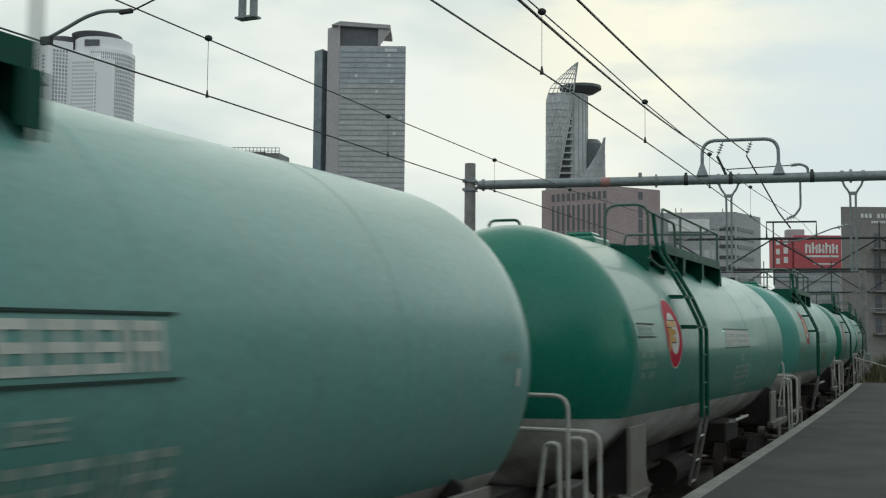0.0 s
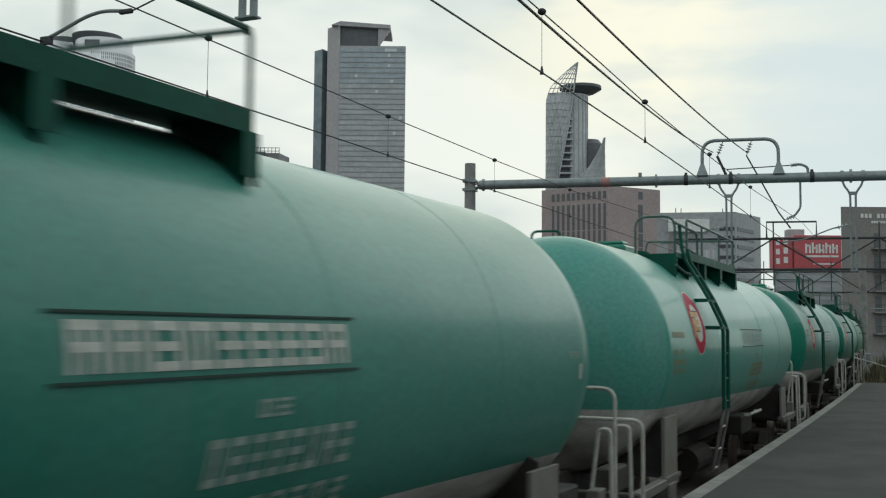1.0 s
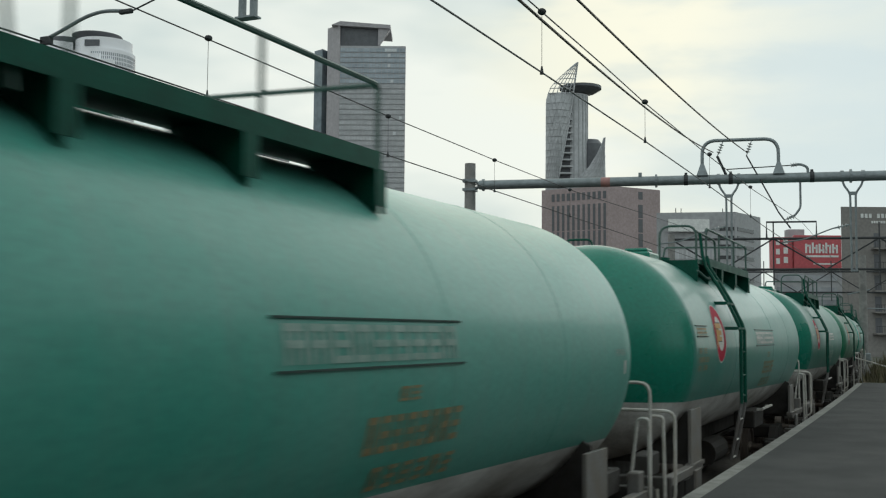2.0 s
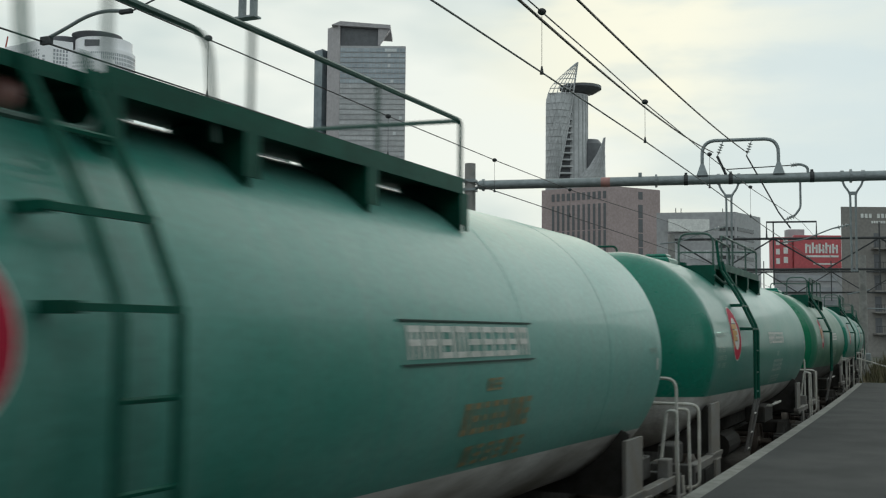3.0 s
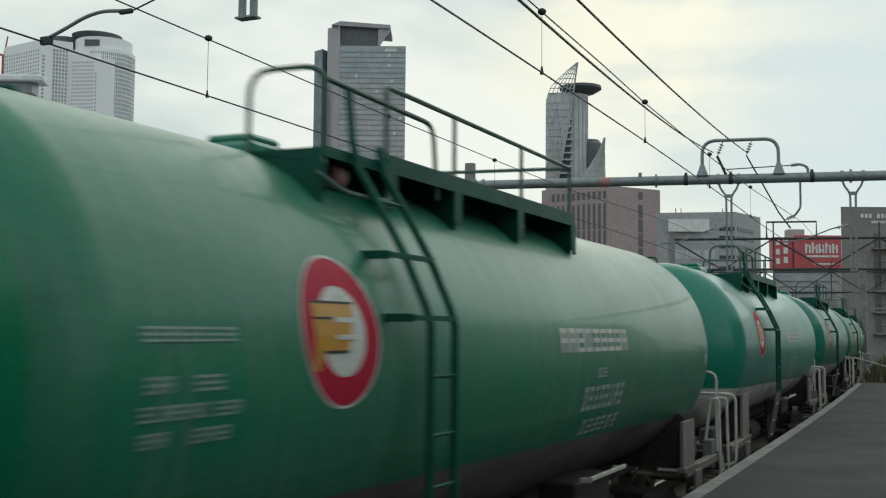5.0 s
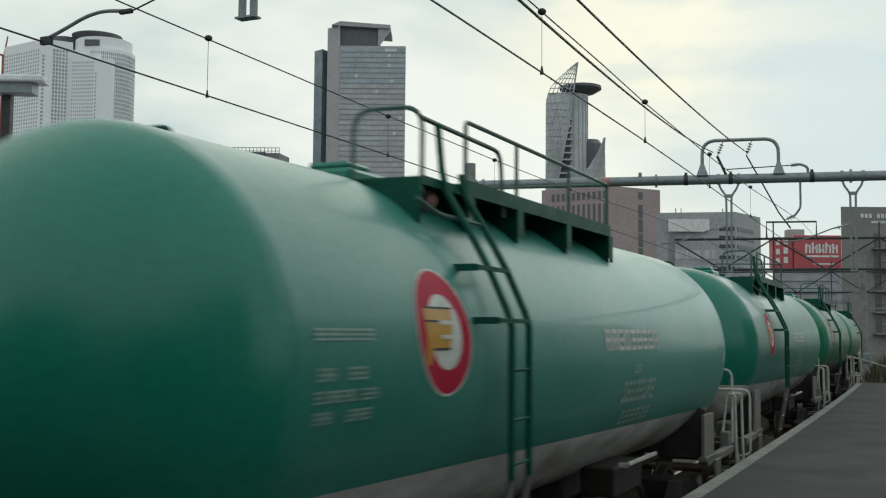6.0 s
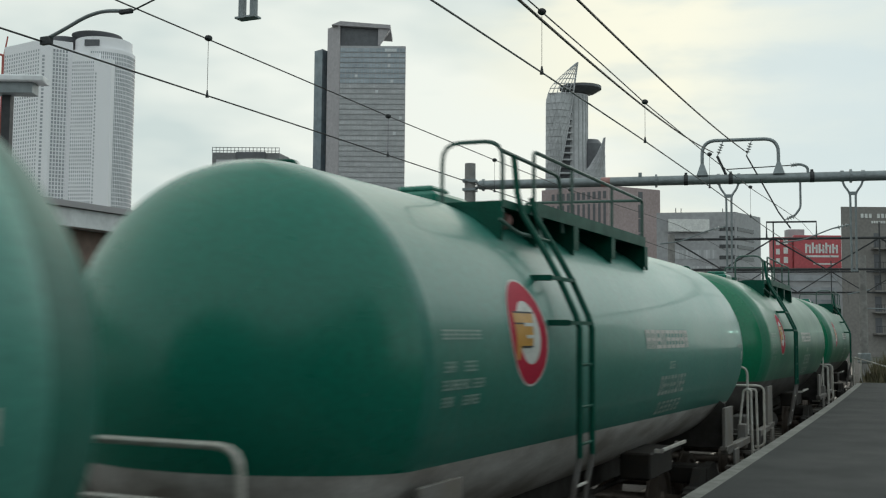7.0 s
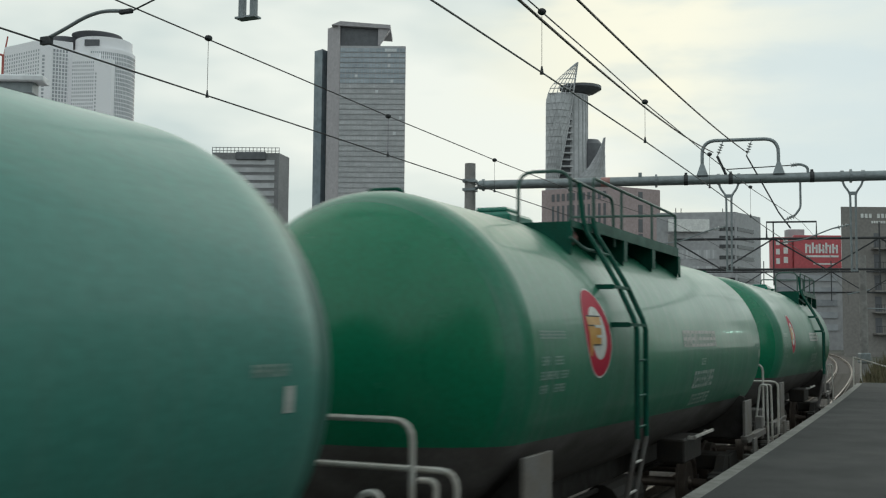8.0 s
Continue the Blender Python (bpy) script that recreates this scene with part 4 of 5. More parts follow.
# grey office with ribbon windows
Y = 300
office = thing("ribbon_window_office", "grey office building with ribbon windows and a white roof sign", "office building", at=Matrix.Translation((0, Y, 0)))
o0, o1, o2 = (px(0.196), 0), (px(0.2685, -4), -4), (px(0.2915, 10), 10)
bm = bmesh.new()
prism(bm, [o0, o1, o2, (px(0.2915, 40), 40), (px(0.197, 40), 40)], -0.75, 35.6)
part("wall", bm, M_GREYB, office)
for z, h in ((24.0, 2.4), (19.6, 2.4), (15.2, 2.4), (10.8, 2.2)):
    face_windows(office, between(o0, o1, 0.15), between(o0, o1, 0.76), z - h, z + h, 1, 22, 0.9, h, M_TGLASS)
for z in (31.0, 28.6, 26.2, 23.2, 20.2, 17.2):
    face_windows(office, between(o1, o2, 0.05), between(o1, o2, 0.72), z - 1, z + 1, 1, 1, 0.95, 1.0, M_BLACKG)
    face_windows(office, between(o0, o1, 0.79), between(o0, o1, 0.99), z - 1, z + 1, 1, 1, 0.95, 1.0, M_BLACKG)
bm = bmesh.new()
box(bm, px(0.205), px(0.242), -3.2, -2.2, 30.2, 33.6)
part("roof_sign", bm, M_SIGNWHITE, office, "blank white sign panel")
bm = bmesh.new()
for x in (px(0.218), px(0.223), px(0.262)):
    tube(bm, [(x, 6, 35.5), (x, 6, 37.6)], 0.12, 5)
part("antenna", bm, M_DARKSTEEL, office)

# red roof sign on a pale building
Y = 230
shop = thing("sign_building", "pale building with a large red advertising sign on top", "building", at=Matrix.Translation((0, Y, 0)))
s0, s1 = px(0.3030), px(0.3655)
bm = bmesh.new()
prism(bm, [(s0 + 0.4, 1), (s1 + 3.0, 1), (px(0.378, 18), 18), (px(0.3045, 18), 18)], -0.75, 16.2)
part("wall", bm, M_GREYB, shop)
bands(shop, "ribbon_window", M_PANE, s0 + 1, s1 - 0.8, 1, [4 + 2.6 * i for i in range(5)], 1.3)
bm = bmesh.new()
box(bm, s0 + 4.4, s1, 0, 1.2, 16.4, 23.4, 0.06)
box(bm, s0, s0 + 4.2, 0.5, 3.0, 16.0, 23.0, 0.06)
sign = part("red_sign", bm, M_SIGNRED, shop, "large red sign with illegible white lettering")
def sign_bar(*spans):
    bm = bmesh.new()
    for sp in spans:
        box(bm, *sp)
    part("sign_bar", bm, M_SIGNWHITE, sign)


for i in range(5):
    x0 = s0 + 6.7 + i * 1.42
    sign_bar((x0, x0 + 0.42, -0.06, 0.0, 19.6, 21.6 + 0.25 * (i % 2)), (x0 + 0.8, x0 + 1.2, -0.06, 0.0, 19.6, 21.4), (x0 + 0.3, x0 + 0.95, -0.06, 0.0, 21.0 - 0.5 * (i % 3), 21.4 - 0.5 * (i % 3)))
sign_bar((s0 + 6.9, s0 + 13.7, -0.06, 0.0, 18.75, 19.15))
sign_bar((s0 + 8.4, s0 + 13.2, -0.06, 0.0, 17.2, 17.5))
for i in range(3):
    z = 17.3 + i * 2.0
    sign_bar((s0 + 0.7, s0 + 1.5, 0.44, 0.5, z, z + 1.2))
    sign_bar((s0 + 2.3, s0 + 3.2, 0.44, 0.5, z + 0.2, z + 1.5))
bm = bmesh.new()
box(bm, s0 + 5.2, s0 + 8.6, 6, 9, 16.2, 25.2)
part("stair_house", bm, M_TSTONE, shop)

# hotel block with balconies
Y = 165
hotel = thing("hotel_block", "brown-grey hotel block with balconies and raised lettering", "hotel", at=Matrix.Translation((0, Y, 0)))
h0 = px(0.3655)
bm = bmesh.new()
prism(bm, [(h0, 0), (h0 + 40, 0), (h0 + 50, 30), (px(0.366, 30), 30)], -0.75, 21.9)
part("wall", bm, M_HOTEL, hotel)
for i in range(5):
    z = 2.7 + 3.2 * i
    xo = h0 + 3.9
    bm = bmesh.new()
    box(bm, xo + 0.6, xo + 14, -1.5, 0.0, z - 0.12, z + 0.12)
    balcony = part("balcony", bm, M_HOTEL, hotel)
    for c in range(4):
        bm = bmesh.new()
        box(bm, xo + 1.0 + c * 3.2, xo + 2.0 + c * 3.2, -0.04, 0.06, z + 0.12, z + 2.4)
        part("balcony_door", bm, M_TDARK, balcony)
    bm = bmesh.new()
    for b in range(36):
        box(bm, xo + 0.65 + b * 0.38, xo + 0.69 + b * 0.38, -1.48, -1.44, z + 0.12, z + 1.1)
    box(bm, xo + 0.6, xo + 14, -1.49, -1.43, z + 1.08, z + 1.14)
    part("balcony_railing", bm, M_DARKSTEEL, balcony)
bm = bmesh.new()
for i in range(11):
    if i != 3:
        box(bm, h0 + 3.0 + i * 0.62, h0 + 3.4 + i * 0.62, -0.1, 0.0, 20.2, 20.85)
for i in range(9):
    box(bm, h0 + 4.6 + i * 0.36, h0 + 4.85 + i * 0.36, -0.1, 0.0, 19.4, 19.75)
part("hotel_lettering", bm, M_SIGNWHITE, hotel, "raised pale lettering")

# tower crane
crane = thing("tower_crane", "red tower crane behind the white towers", "crane", at=Matrix.Translation((-0.4095 * 960, 960, 0)))
bm = bmesh.new()
box(bm, -1.2, 1.2, -1.2, 1.2, -0.75, 245)
part("mast", bm, M_CRANE, crane)
bm = bmesh.new()
tube(bm, [(-18, 0, 250), (2, 0, 244), (10, 0, 246)], 1.0, 5)
tube(bm, [(0, 0, 244), (3, 0, 262)], 0.7, 5)
part("jib", bm, M_CRANE, crane)

# neighbouring platform canopies seen between and above the wagons
M_ROOFWHITE = material("roof_white", (0.78, 0.79, 0.8), 0.5, second=(0.68, 0.69, 0.7), scale=0.5, amount=0.6, fine=4)
M_BRICKBROWN = material("fascia_brown", (0.25, 0.17, 0.14), 0.8, second=(0.18, 0.13, 0.11), scale=0.6, amount=0.7, fine=6)
side = thing("far_canopy", "white flat canopy roof of the neighbouring platform with brown fascia", "canopy")
bm = bmesh.new()
strip(bm, -10, 90, -20.0, -12.0, 5.00, 5.12, 40)
part("roof_edge", bm, M_TSTONE, side)
bm = bmesh.new()
strip(bm, -10, 90, -20.0, -12.1, 4.62, 4.99, 40)
part("roof_fascia", bm, M_ROOFWHITE, side)
bm = bmesh.new()
strip(bm, -10, 90, -20.0, -12.5, 3.5, 4.61, 40)
part("lower_fascia", bm, M_BRICKBROWN, side)
for s in range(-8, 90, 8):
    bm = bmesh.new()
    tube(bm, [rail_point(s, -14, -0.74), rail_point(s, -14, 3.5)], 0.15, 10)
    part("canopy_post", bm, M_GALV, side)

stub = thing("steel_canopy_end", "pale grey steel canopy end on a dark post", "canopy", at=Matrix.Translation((-8.22, 22.0, 0)) @ Matrix.Rotation(radians(2), 4, "Z"))
bm = bmesh.new()
box(bm, -6, 0, 0, 0.5, 7.60, 7.73, 0.01)
box(bm, -6, 0.06, -0.1, 0.05, 7.58, 7.70, 0.02)
part("gutter", bm, M_ROOFWHITE, stub)
bm = bmesh.new()
box(bm, -6, -0.2, 0.05, 0.45, 7.36, 7.60, 0.01)
part("soffit_beam", bm, M_GALV, stub)
bm = bmesh.new()
box(bm, -0.9, -0.72, 0.3, 0.5, -0.74, 7.37)
part("post", bm, M_DARKSTEEL, stub)

# weeds and a pipe railing past the platform end
M_WEED = material("dry_weeds", (0.16, 0.13, 0.08), 0.95, second=(0.09, 0.095, 0.045), scale=6, amount=0.9, fine=40)
rw = random.Random(11)
verts, faces = [], []
for i in range(6000):
    s, w0 = 36.0 + rw.random() * 26, 1.75 + rw.random() ** 1.4 * 5.5
    h = 0.2 + rw.random() * 0.6 + 0.35 * max(0.0, math.sin(s * 0.9 + w0))
    base = rail_point(s, w0, -0.2 + min(1.0, max(0.0, (w0 - 1.0) * 0.6)))
    a = rw.random() * math.pi
    lean = Vector((rw.uniform(-0.35, 0.35), rw.uniform(-0.35, 0.35), 1)) * h
    side_v = Vector((math.cos(a), math.sin(a), 0)) * (0.012 + 0.02 * rw.random())
    o = len(verts)
    verts += [base - side_v, base + side_v, base + lean * 0.6 + side_v * 1.6, base + lean, base + lean * 0.6 - side_v * 1.6]
    faces += [(o, o + 1, o + 2, o + 3, o + 4)]
me = bpy.data.meshes.new("weeds")
me.from_pydata([v[:] for v in verts], [], faces)
me.materials.append(M_WEED)
tagged(new("weeds", me), "dry brown-green weeds past the platform end", "weeds", kind="stuff")
bm = bmesh.new()
strip(bm, 35.62, 60, 2.6, 12, -0.74, 0.45, 12)
strip(bm, 35.62, 60, 1.2, 2.6, -0.74, 0.1, 12)
tagged(part("embankment", bm, M_SOIL), "earth bank past the platform end", "ground", kind="structure")
rail_end = thing("pipe_railing", "thin pale pipe railing past the platform end", "railing")
ra, rb, rc = Vector((15.35, 41.0, 1.72)), Vector((16.2, 42.5, 1.62)), Vector((18.4, 41.5, 0.9))
bm = bmesh.new()
tube(bm, rounded([ra, rb, rc], 0.8, 6), 0.03, 6)
part("top_rail", bm, M_RAILWHITE, rail_end)
for p in (ra, rb, rc):
    bm = bmesh.new()
    tube(bm, [p, Vector((p.x, p.y, -0.3))], 0.025, 6)
    part("railing_post", bm, M_RAILWHITE, rail_end)
street_pole = thing("utility_pole", "grey concrete utility pole with small fittings", "pole", at=Matrix.Translation((24.6, 64.0, 0)))
bm = bmesh.new()
tube(bm, [(0, 0, -0.75), (0, 0, 7.2)], [0.26, 0.2], 14)
part("pole_shaft", bm, M_CONCRETE, street_pole, smooth=40)
bm = bmesh.new()
box(bm, -0.3, 0.3, -0.3, 0.3, 0.9, 1.5, 0.05)
part("cable_box", bm, M_GALV, street_pole)
bm = bmesh.new()
tube(bm, [(-0.9, 0, 4.9), (0.4, 0, 5.2)], 0.04, 6)
tube(bm, [(-0.2, 0, 4.1), (2.6, 0, 4.05)], 0.04, 6)
part("cross_arm", bm, M_GALV, street_pole)

M_TUBE = bpy.data.materials.new("fluorescent_tube")
M_TUBE.use_nodes = True
M_TUBE.node_tree.nodes["Principled BSDF"].inputs["Emission Color"].default_value = (0.55, 1.0, 0.82, 1)
M_TUBE.node_tree.nodes["Principled BSDF"].inputs["Emission Strength"].default_value = 30
for s in (57, 95):
    lamp = thing("yard_lamp", "fluorescent yard lamp on a grey steel post", "lamp", "lamps beside the line")
    bm = bmesh.new()
    tube(bm, [rail_point(s, 9.0, -0.74), rail_point(s, 9.0, 5.45)], 0.06, 10)
    part("lamp_post", bm, M_GALV, lamp, smooth=40)
    bm = bmesh.new()
    strip(bm, s - 2.1, s + 2.1, 8.88, 9.12, 5.46, 5.54, 2)
    part("lamp_housing", bm, M_GALV, lamp)
    bm = bmesh.new()
    strip(bm, s - 2.0, s + 2.0, 8.82, 8.875, 5.40, 5.45, 2)
    part("lamp_tube", bm, M_TUBE, lamp)


# ---- tank wagon: x away from the camera, y to the inner side, z above the rail ----
TANK_R, TANK_Z = 1.31, 2.336
HEAD_X, TAIL_X, XC = -4.42, 6.0, 0.59      # tank seams and the middle of the wagon
SPACING = 13.57


def on_tank(x, z, lift=0.004):
    """A place on the platform side of the tank barrel."""
    y = math.sqrt(max(0.0, TANK_R ** 2 - (z - TANK_Z) ** 2))
    k = (TANK_R + lift) / TANK_R
    return Vector((x, -y * k, TANK_Z + (z - TANK_Z) * k))


def patch(bm, x0, x1, z0, z1, lift=0.004, nz=3):
    """A rectangle of paint that follows the barrel."""
    col = []
    for i in range(nz + 1):
        z = z0 + (z1 - z0) * i / nz
        col.append((bm.verts.new(on_tank(x0, z, lift)), bm.verts.new(on_tank(x1, z, lift))))
    for a, b in zip(col, col[1:]):
        bm.faces.new((a[0], a[1], b[1], b[0]))


def disc(bm, cx, cz, r0, r1, lift, n=40, rings=3):
    grid = []
    for i in range(rings + 1):
        r = r0 + (r1 - r0) * i / rings
        grid.append([bm.verts.new(on_tank(cx + r * math.cos(a), cz + r * math.sin(a), lift)) for a in (2 * math.pi * k / n for k in range(n))])
    for a, b in zip(grid, grid[1:]):
        for k in range(n):
            bm.faces.new((a[k], a[(k + 1) % n], b[(k + 1) % n], b[k]))


def slab_patch(bm, pts, lift):
    """A small painted polygon, x and z on the barrel."""
    bm.faces.new([bm.verts.new(on_tank(x, z, lift)) for x, z in pts])


def writing(name, mat, parent, label, x0, x1, z0, z1, count, rnd, gap=0.25):
    """A row of plain bar signs for writing that cannot be read, each a part of its own."""
    step = (x1 - x0) / count
    h, t = z1 - z0, (z1 - z0) * 0.19
    for i in range(count):
        bm = bmesh.new()
        a, b = x0 + i * step, x0 + (i + 1 - gap) * step
        bars, posts = rnd.choice((((0.0, 0.4, 0.81), (0.0, 0.82)), ((0.0, 0.4, 0.81), (0.41,)), ((0.4, 0.81), (0.0, 0.41, 0.82)), ((0.0, 0.81), (0.0, 0.41, 0.82))))
        for lvl in bars:
            patch(bm, a, b, z0 + lvl * h, z0 + lvl * h + t, 0.005, 1)
        for col in posts:
            patch(bm, a + col * (b - a), a + (col + 0.18) * (b - a), z0, z1, 0.006, 2)
        part(name, bm, mat, parent, label)


def wagon(style):
    """style: plate (framed name board), plain, clean (new paint) or old (orange stencils)."""
    rnd = random.Random(5)
    w = new("tank_wagon")
    # barrel with conical ends and dished heads, green above and grey below
    bm = bmesh.new()
    dome = [(0.85 * math.sin(f * math.pi / 48) ** 1.11, TANK_R * math.cos(f * math.pi / 48) ** 1.11) for f in range(24)] + [(0.85, 0.0)]
    paint_x = HEAD_X - (0.30 if style == "clean" else 0.10)
    prof = [(HEAD_X - d, r) for d, r in reversed(dome)] + [(HEAD_X + 0.02, TANK_R + 0.002), (HEAD_X + 0.04, TANK_R), (TAIL_X - 0.04, TANK_R)] + [(TAIL_X + 1.2 * math.sin(f * math.pi / 48), TANK_R * math.cos(f * math.pi / 48)) for f in range(24)] + [(TAIL_X + 1.2, 0.0)]
    lathe(bm, prof, 96, "x", (0, 0, TANK_Z))
    bmesh.ops.bisect_plane(bm, geom=list(bm.verts) + list(bm.edges) + list(bm.faces), plane_co=(paint_x, 0, 0), plane_no=(1, 0, 0))
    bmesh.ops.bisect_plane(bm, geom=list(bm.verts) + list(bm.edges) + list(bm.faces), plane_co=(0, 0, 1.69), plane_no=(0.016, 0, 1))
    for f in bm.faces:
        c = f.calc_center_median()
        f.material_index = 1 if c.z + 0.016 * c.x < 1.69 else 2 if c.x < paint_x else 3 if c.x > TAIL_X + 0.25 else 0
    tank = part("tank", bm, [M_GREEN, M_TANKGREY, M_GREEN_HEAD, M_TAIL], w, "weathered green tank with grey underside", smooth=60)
    mesh = tank.data
    for e in mesh.edges:
        xs = [mesh.vertices[v].co.x for v in e.vertices]
        if abs(xs[0] - xs[1]) < 1e-4 and min(abs(xs[0] - q) for q in (HEAD_X, HEAD_X + 0.04)) < 1e-3:
            e.use_edge_sharp = True
    if style in ("plate", "old"):
        for x in (-1.6, 2.2, 4.3):
            bm = bmesh.new()
            lathe(bm, [(x - 0.012, TANK_R - 0.01), (x - 0.006, TANK_R + 0.0015), (x + 0.006, TANK_R + 0.0015), (x + 0.012, TANK_R - 0.01)], 96, "x", (0, 0, TANK_Z), radians(-30), radians(240))
            part("weld_seam", bm, M_GREEN, w, smooth=60)
    # round company badge
    bx, bz = -2.79, 2.565 if style != "old" else 2.69
    bm = bmesh.new()
    disc(bm, bx, bz, 0.225, 0.367, 0.004)
    badge = part("badge", bm, M_RED, w, "red and white round badge with gold emblem", smooth=40)
    bm = bmesh.new()
    disc(bm, bx, bz, 0.366, 0.380, 0.004, 48, 1)
    part("badge_rim", bm, M_WHITE, badge, smooth=40)
    bm = bmesh.new()
    disc(bm, bx, bz, 0.0005, 0.226, 0.004)
    part("badge_centre", bm, M_WHITE, badge, smooth=40)
    bm = bmesh.new()
    slab_patch(bm, [(bx - 0.27, bz + 0.14), (bx + 0.13, bz + 0.14), (bx + 0.10, bz + 0.06), (bx - 0.27, bz + 0.06)], 0.008)
    slab_patch(bm, [(bx - 0.27, bz + 0.06), (bx + 0.10, bz + 0.06), (bx + 0.07, bz - 0.02), (bx - 0.27, bz - 0.02)], 0.008)
    slab_patch(bm, [(bx - 0.27, bz - 0.02), (bx + 0.07, bz - 0.02), (bx + 0.03, bz - 0.10), (bx - 0.20, bz - 0.10), (bx - 0.25, bz - 0.19), (bx - 0.30, bz - 0.19)], 0.008)
    part("emblem", bm, M_GOLD, badge)
    for dz, xa, xb in ((0.14, -0.27, 0.13), (0.062, -0.27, -0.08), (-0.10, -0.2, 0.03)):
        bm = bmesh.new()
        slab_patch(bm, [(bx + xa, bz + dz + 0.006), (bx + xb, bz + dz + 0.006), (bx + xb, bz + dz - 0.006), (bx + xa, bz + dz - 0.006)], 0.010)
        part("emblem_line", bm, M_BLACK, badge)
    for dz in (0.055, -0.03):
        bm = bmesh.new()
        slab_patch(bm, [(bx - 0.08, bz + dz + 0.012), (bx + 0.13, bz + dz + 0.012), (bx + 0.13, bz + dz - 0.012), (bx - 0.08, bz + dz - 0.012)], 0.010)
        part("emblem_bar", bm, M_WHITE, badge)
    # painted markings
    mx = -0.22 if style in ("plate", "old") else -0.06
    writing("company_marking", M_MARK if style == "old" else M_WHITE, w, "illegible white lettering", 0.58 + mx, 2.50 + mx, 2.41, 2.60, 9, rnd, 0.14)
    if style in ("plate", "old"):
        for x0, x1, z, y in ((0.28, 2.34, 2.38, 0), (0.28, 2.34, 2.63, 0), (-4.32, -3.64, 2.66, 0), (-4.32, -3.64, 2.53, 0))[:4 if style == "plate" else 2]:
            bm = bmesh.new()
            y = on_tank(x0, z).y
            box(bm, x0, x1, y - 0.007, y + 0.007, z - 0.006, z + 0.006)
            part("plate_edge", bm, M_PLATE, w)
    mark = M_ORANGE if style == "old" else M_NUMBER
    for x0, x1, z0, z1, count, gap in ((1.50, 1.78, 2.19, 2.27, 2, 0.2), (1.18, 2.40, 1.92, 2.12, 8, 0.3), (1.36, 2.48, 1.71, 1.84, 6, 0.35)):
        writing("number_marking", mark, w, "worn painted lettering", x0, x1, z0, z1, count, rnd, gap)
    for x0, x1, z0, z1, count in ((-4.28, -3.68, 2.52, 2.58 if style != "plate" else 2.635, 6), (-4.28, -4.10, 2.325, 2.39, 3), (-3.98, -3.78, 2.325, 2.39, 3), (-4.30, -3.88, 2.22, 2.28, 6), (-3.84, -3.66, 2.22, 2.28, 3), (-4.29, -4.12, 2.12, 2.18, 3), (-3.98, -3.72, 2.12, 2.18, 3)):
        writing("data_marking", mark if style == "old" else M_MARK, w, "worn painted data sign", x0, x1, z0, z1, count, rnd, 0.1)
    bm = bmesh.new()
    patch(bm, 5.91, 5.975, 2.20, 2.32, 0.006, 2)
    part("card_holder", bm, M_WHITE, w)
    writing("end_marking", M_MARK, w, "worn painted data sign", 5.66, 5.94, 2.365, 2.42, 5, rnd, 0.2)
    # walkway beside the hatches, on brackets; its front end reaches in to the crown
    X0, X1, Y0, Y1, ZF = -2.44, 1.93, -0.93, -0.42, 3.62
    bm = bmesh.new()
    box(bm, -1.66, X1, Y0, Y1, ZF - 0.03, ZF)
    for i in range(11):
        box(bm, -1.56 + i * 0.31, -1.53 + i * 0.31, Y0 + 0.02, Y1 - 0.02, ZF, ZF + 0.008)
    walkway = part("walkway", bm, M_FITTING, w, "dark green steel walkway")
    bm = bmesh.new()
    box(bm, -1.66, X1, Y0 - 0.012, Y0, ZF - 0.09, ZF + 0.02)
    part("edge_strip", bm, M_FITTING, walkway)

    def foot(x, pts, thick):
        bm = bmesh.new()
        vs = [[bm.verts.new((x + dx, y, z)) for y, z in pts] for dx in (0, thick)]
        bm.faces.new(vs[0])
        bm.faces.new(list(reversed(vs[1])))
        for k in range(len(pts)):
            bm.faces.new((vs[0][k], vs[0][(k + 1) % len(pts)], vs[1][(k + 1) % len(pts)], vs[1][k]))
        return bm
    # lower landing in front of the deck, round the valve
    bm = bmesh.new()
    box(bm, X0, -1.67, Y0, -0.45, ZF - 0.075, ZF - 0.05)
    box(bm, X0, -1.67, Y0 - 0.012, Y0, ZF - 0.10, ZF - 0.04)
    part("landing", bm, M_FITTING, walkway)
    # webs that stand on the barrel, each with a flange along its outer edge
    for x in (X0, -1.66, -0.67, 0.55, 1.88):
        inner, top = -0.45, ZF - (0.075 if x == X0 else 0.03)
        web = [(inner, top), (Y0, top), (Y0 - 0.02, ZF - 0.14), (Y0 + 0.0, 3.265), (-0.75, 3.40), (-0.6, 3.49), (inner, 3.565)]
        bracket = part("bracket", foot(x, web, 0.03), M_FITTING, walkway)
        if x != X0:
            bm = bmesh.new()
            box(bm, x - 0.05, x + 0.08, Y0 - 0.03, Y0 - 0.018, 3.31, ZF - 0.09)
            part("flange", bm, M_FITTING, bracket)
    bm = bmesh.new()
    tube(bm, [(X1, Y0, ZF - 0.1), (X1 + 0.01, Y0 - 0.02, 3.27)], 0.016, 6)
    part("end_stay", bm, M_FITTING, walkway)
    # guard rails of the walkway
    YR = Y0 + 0.03
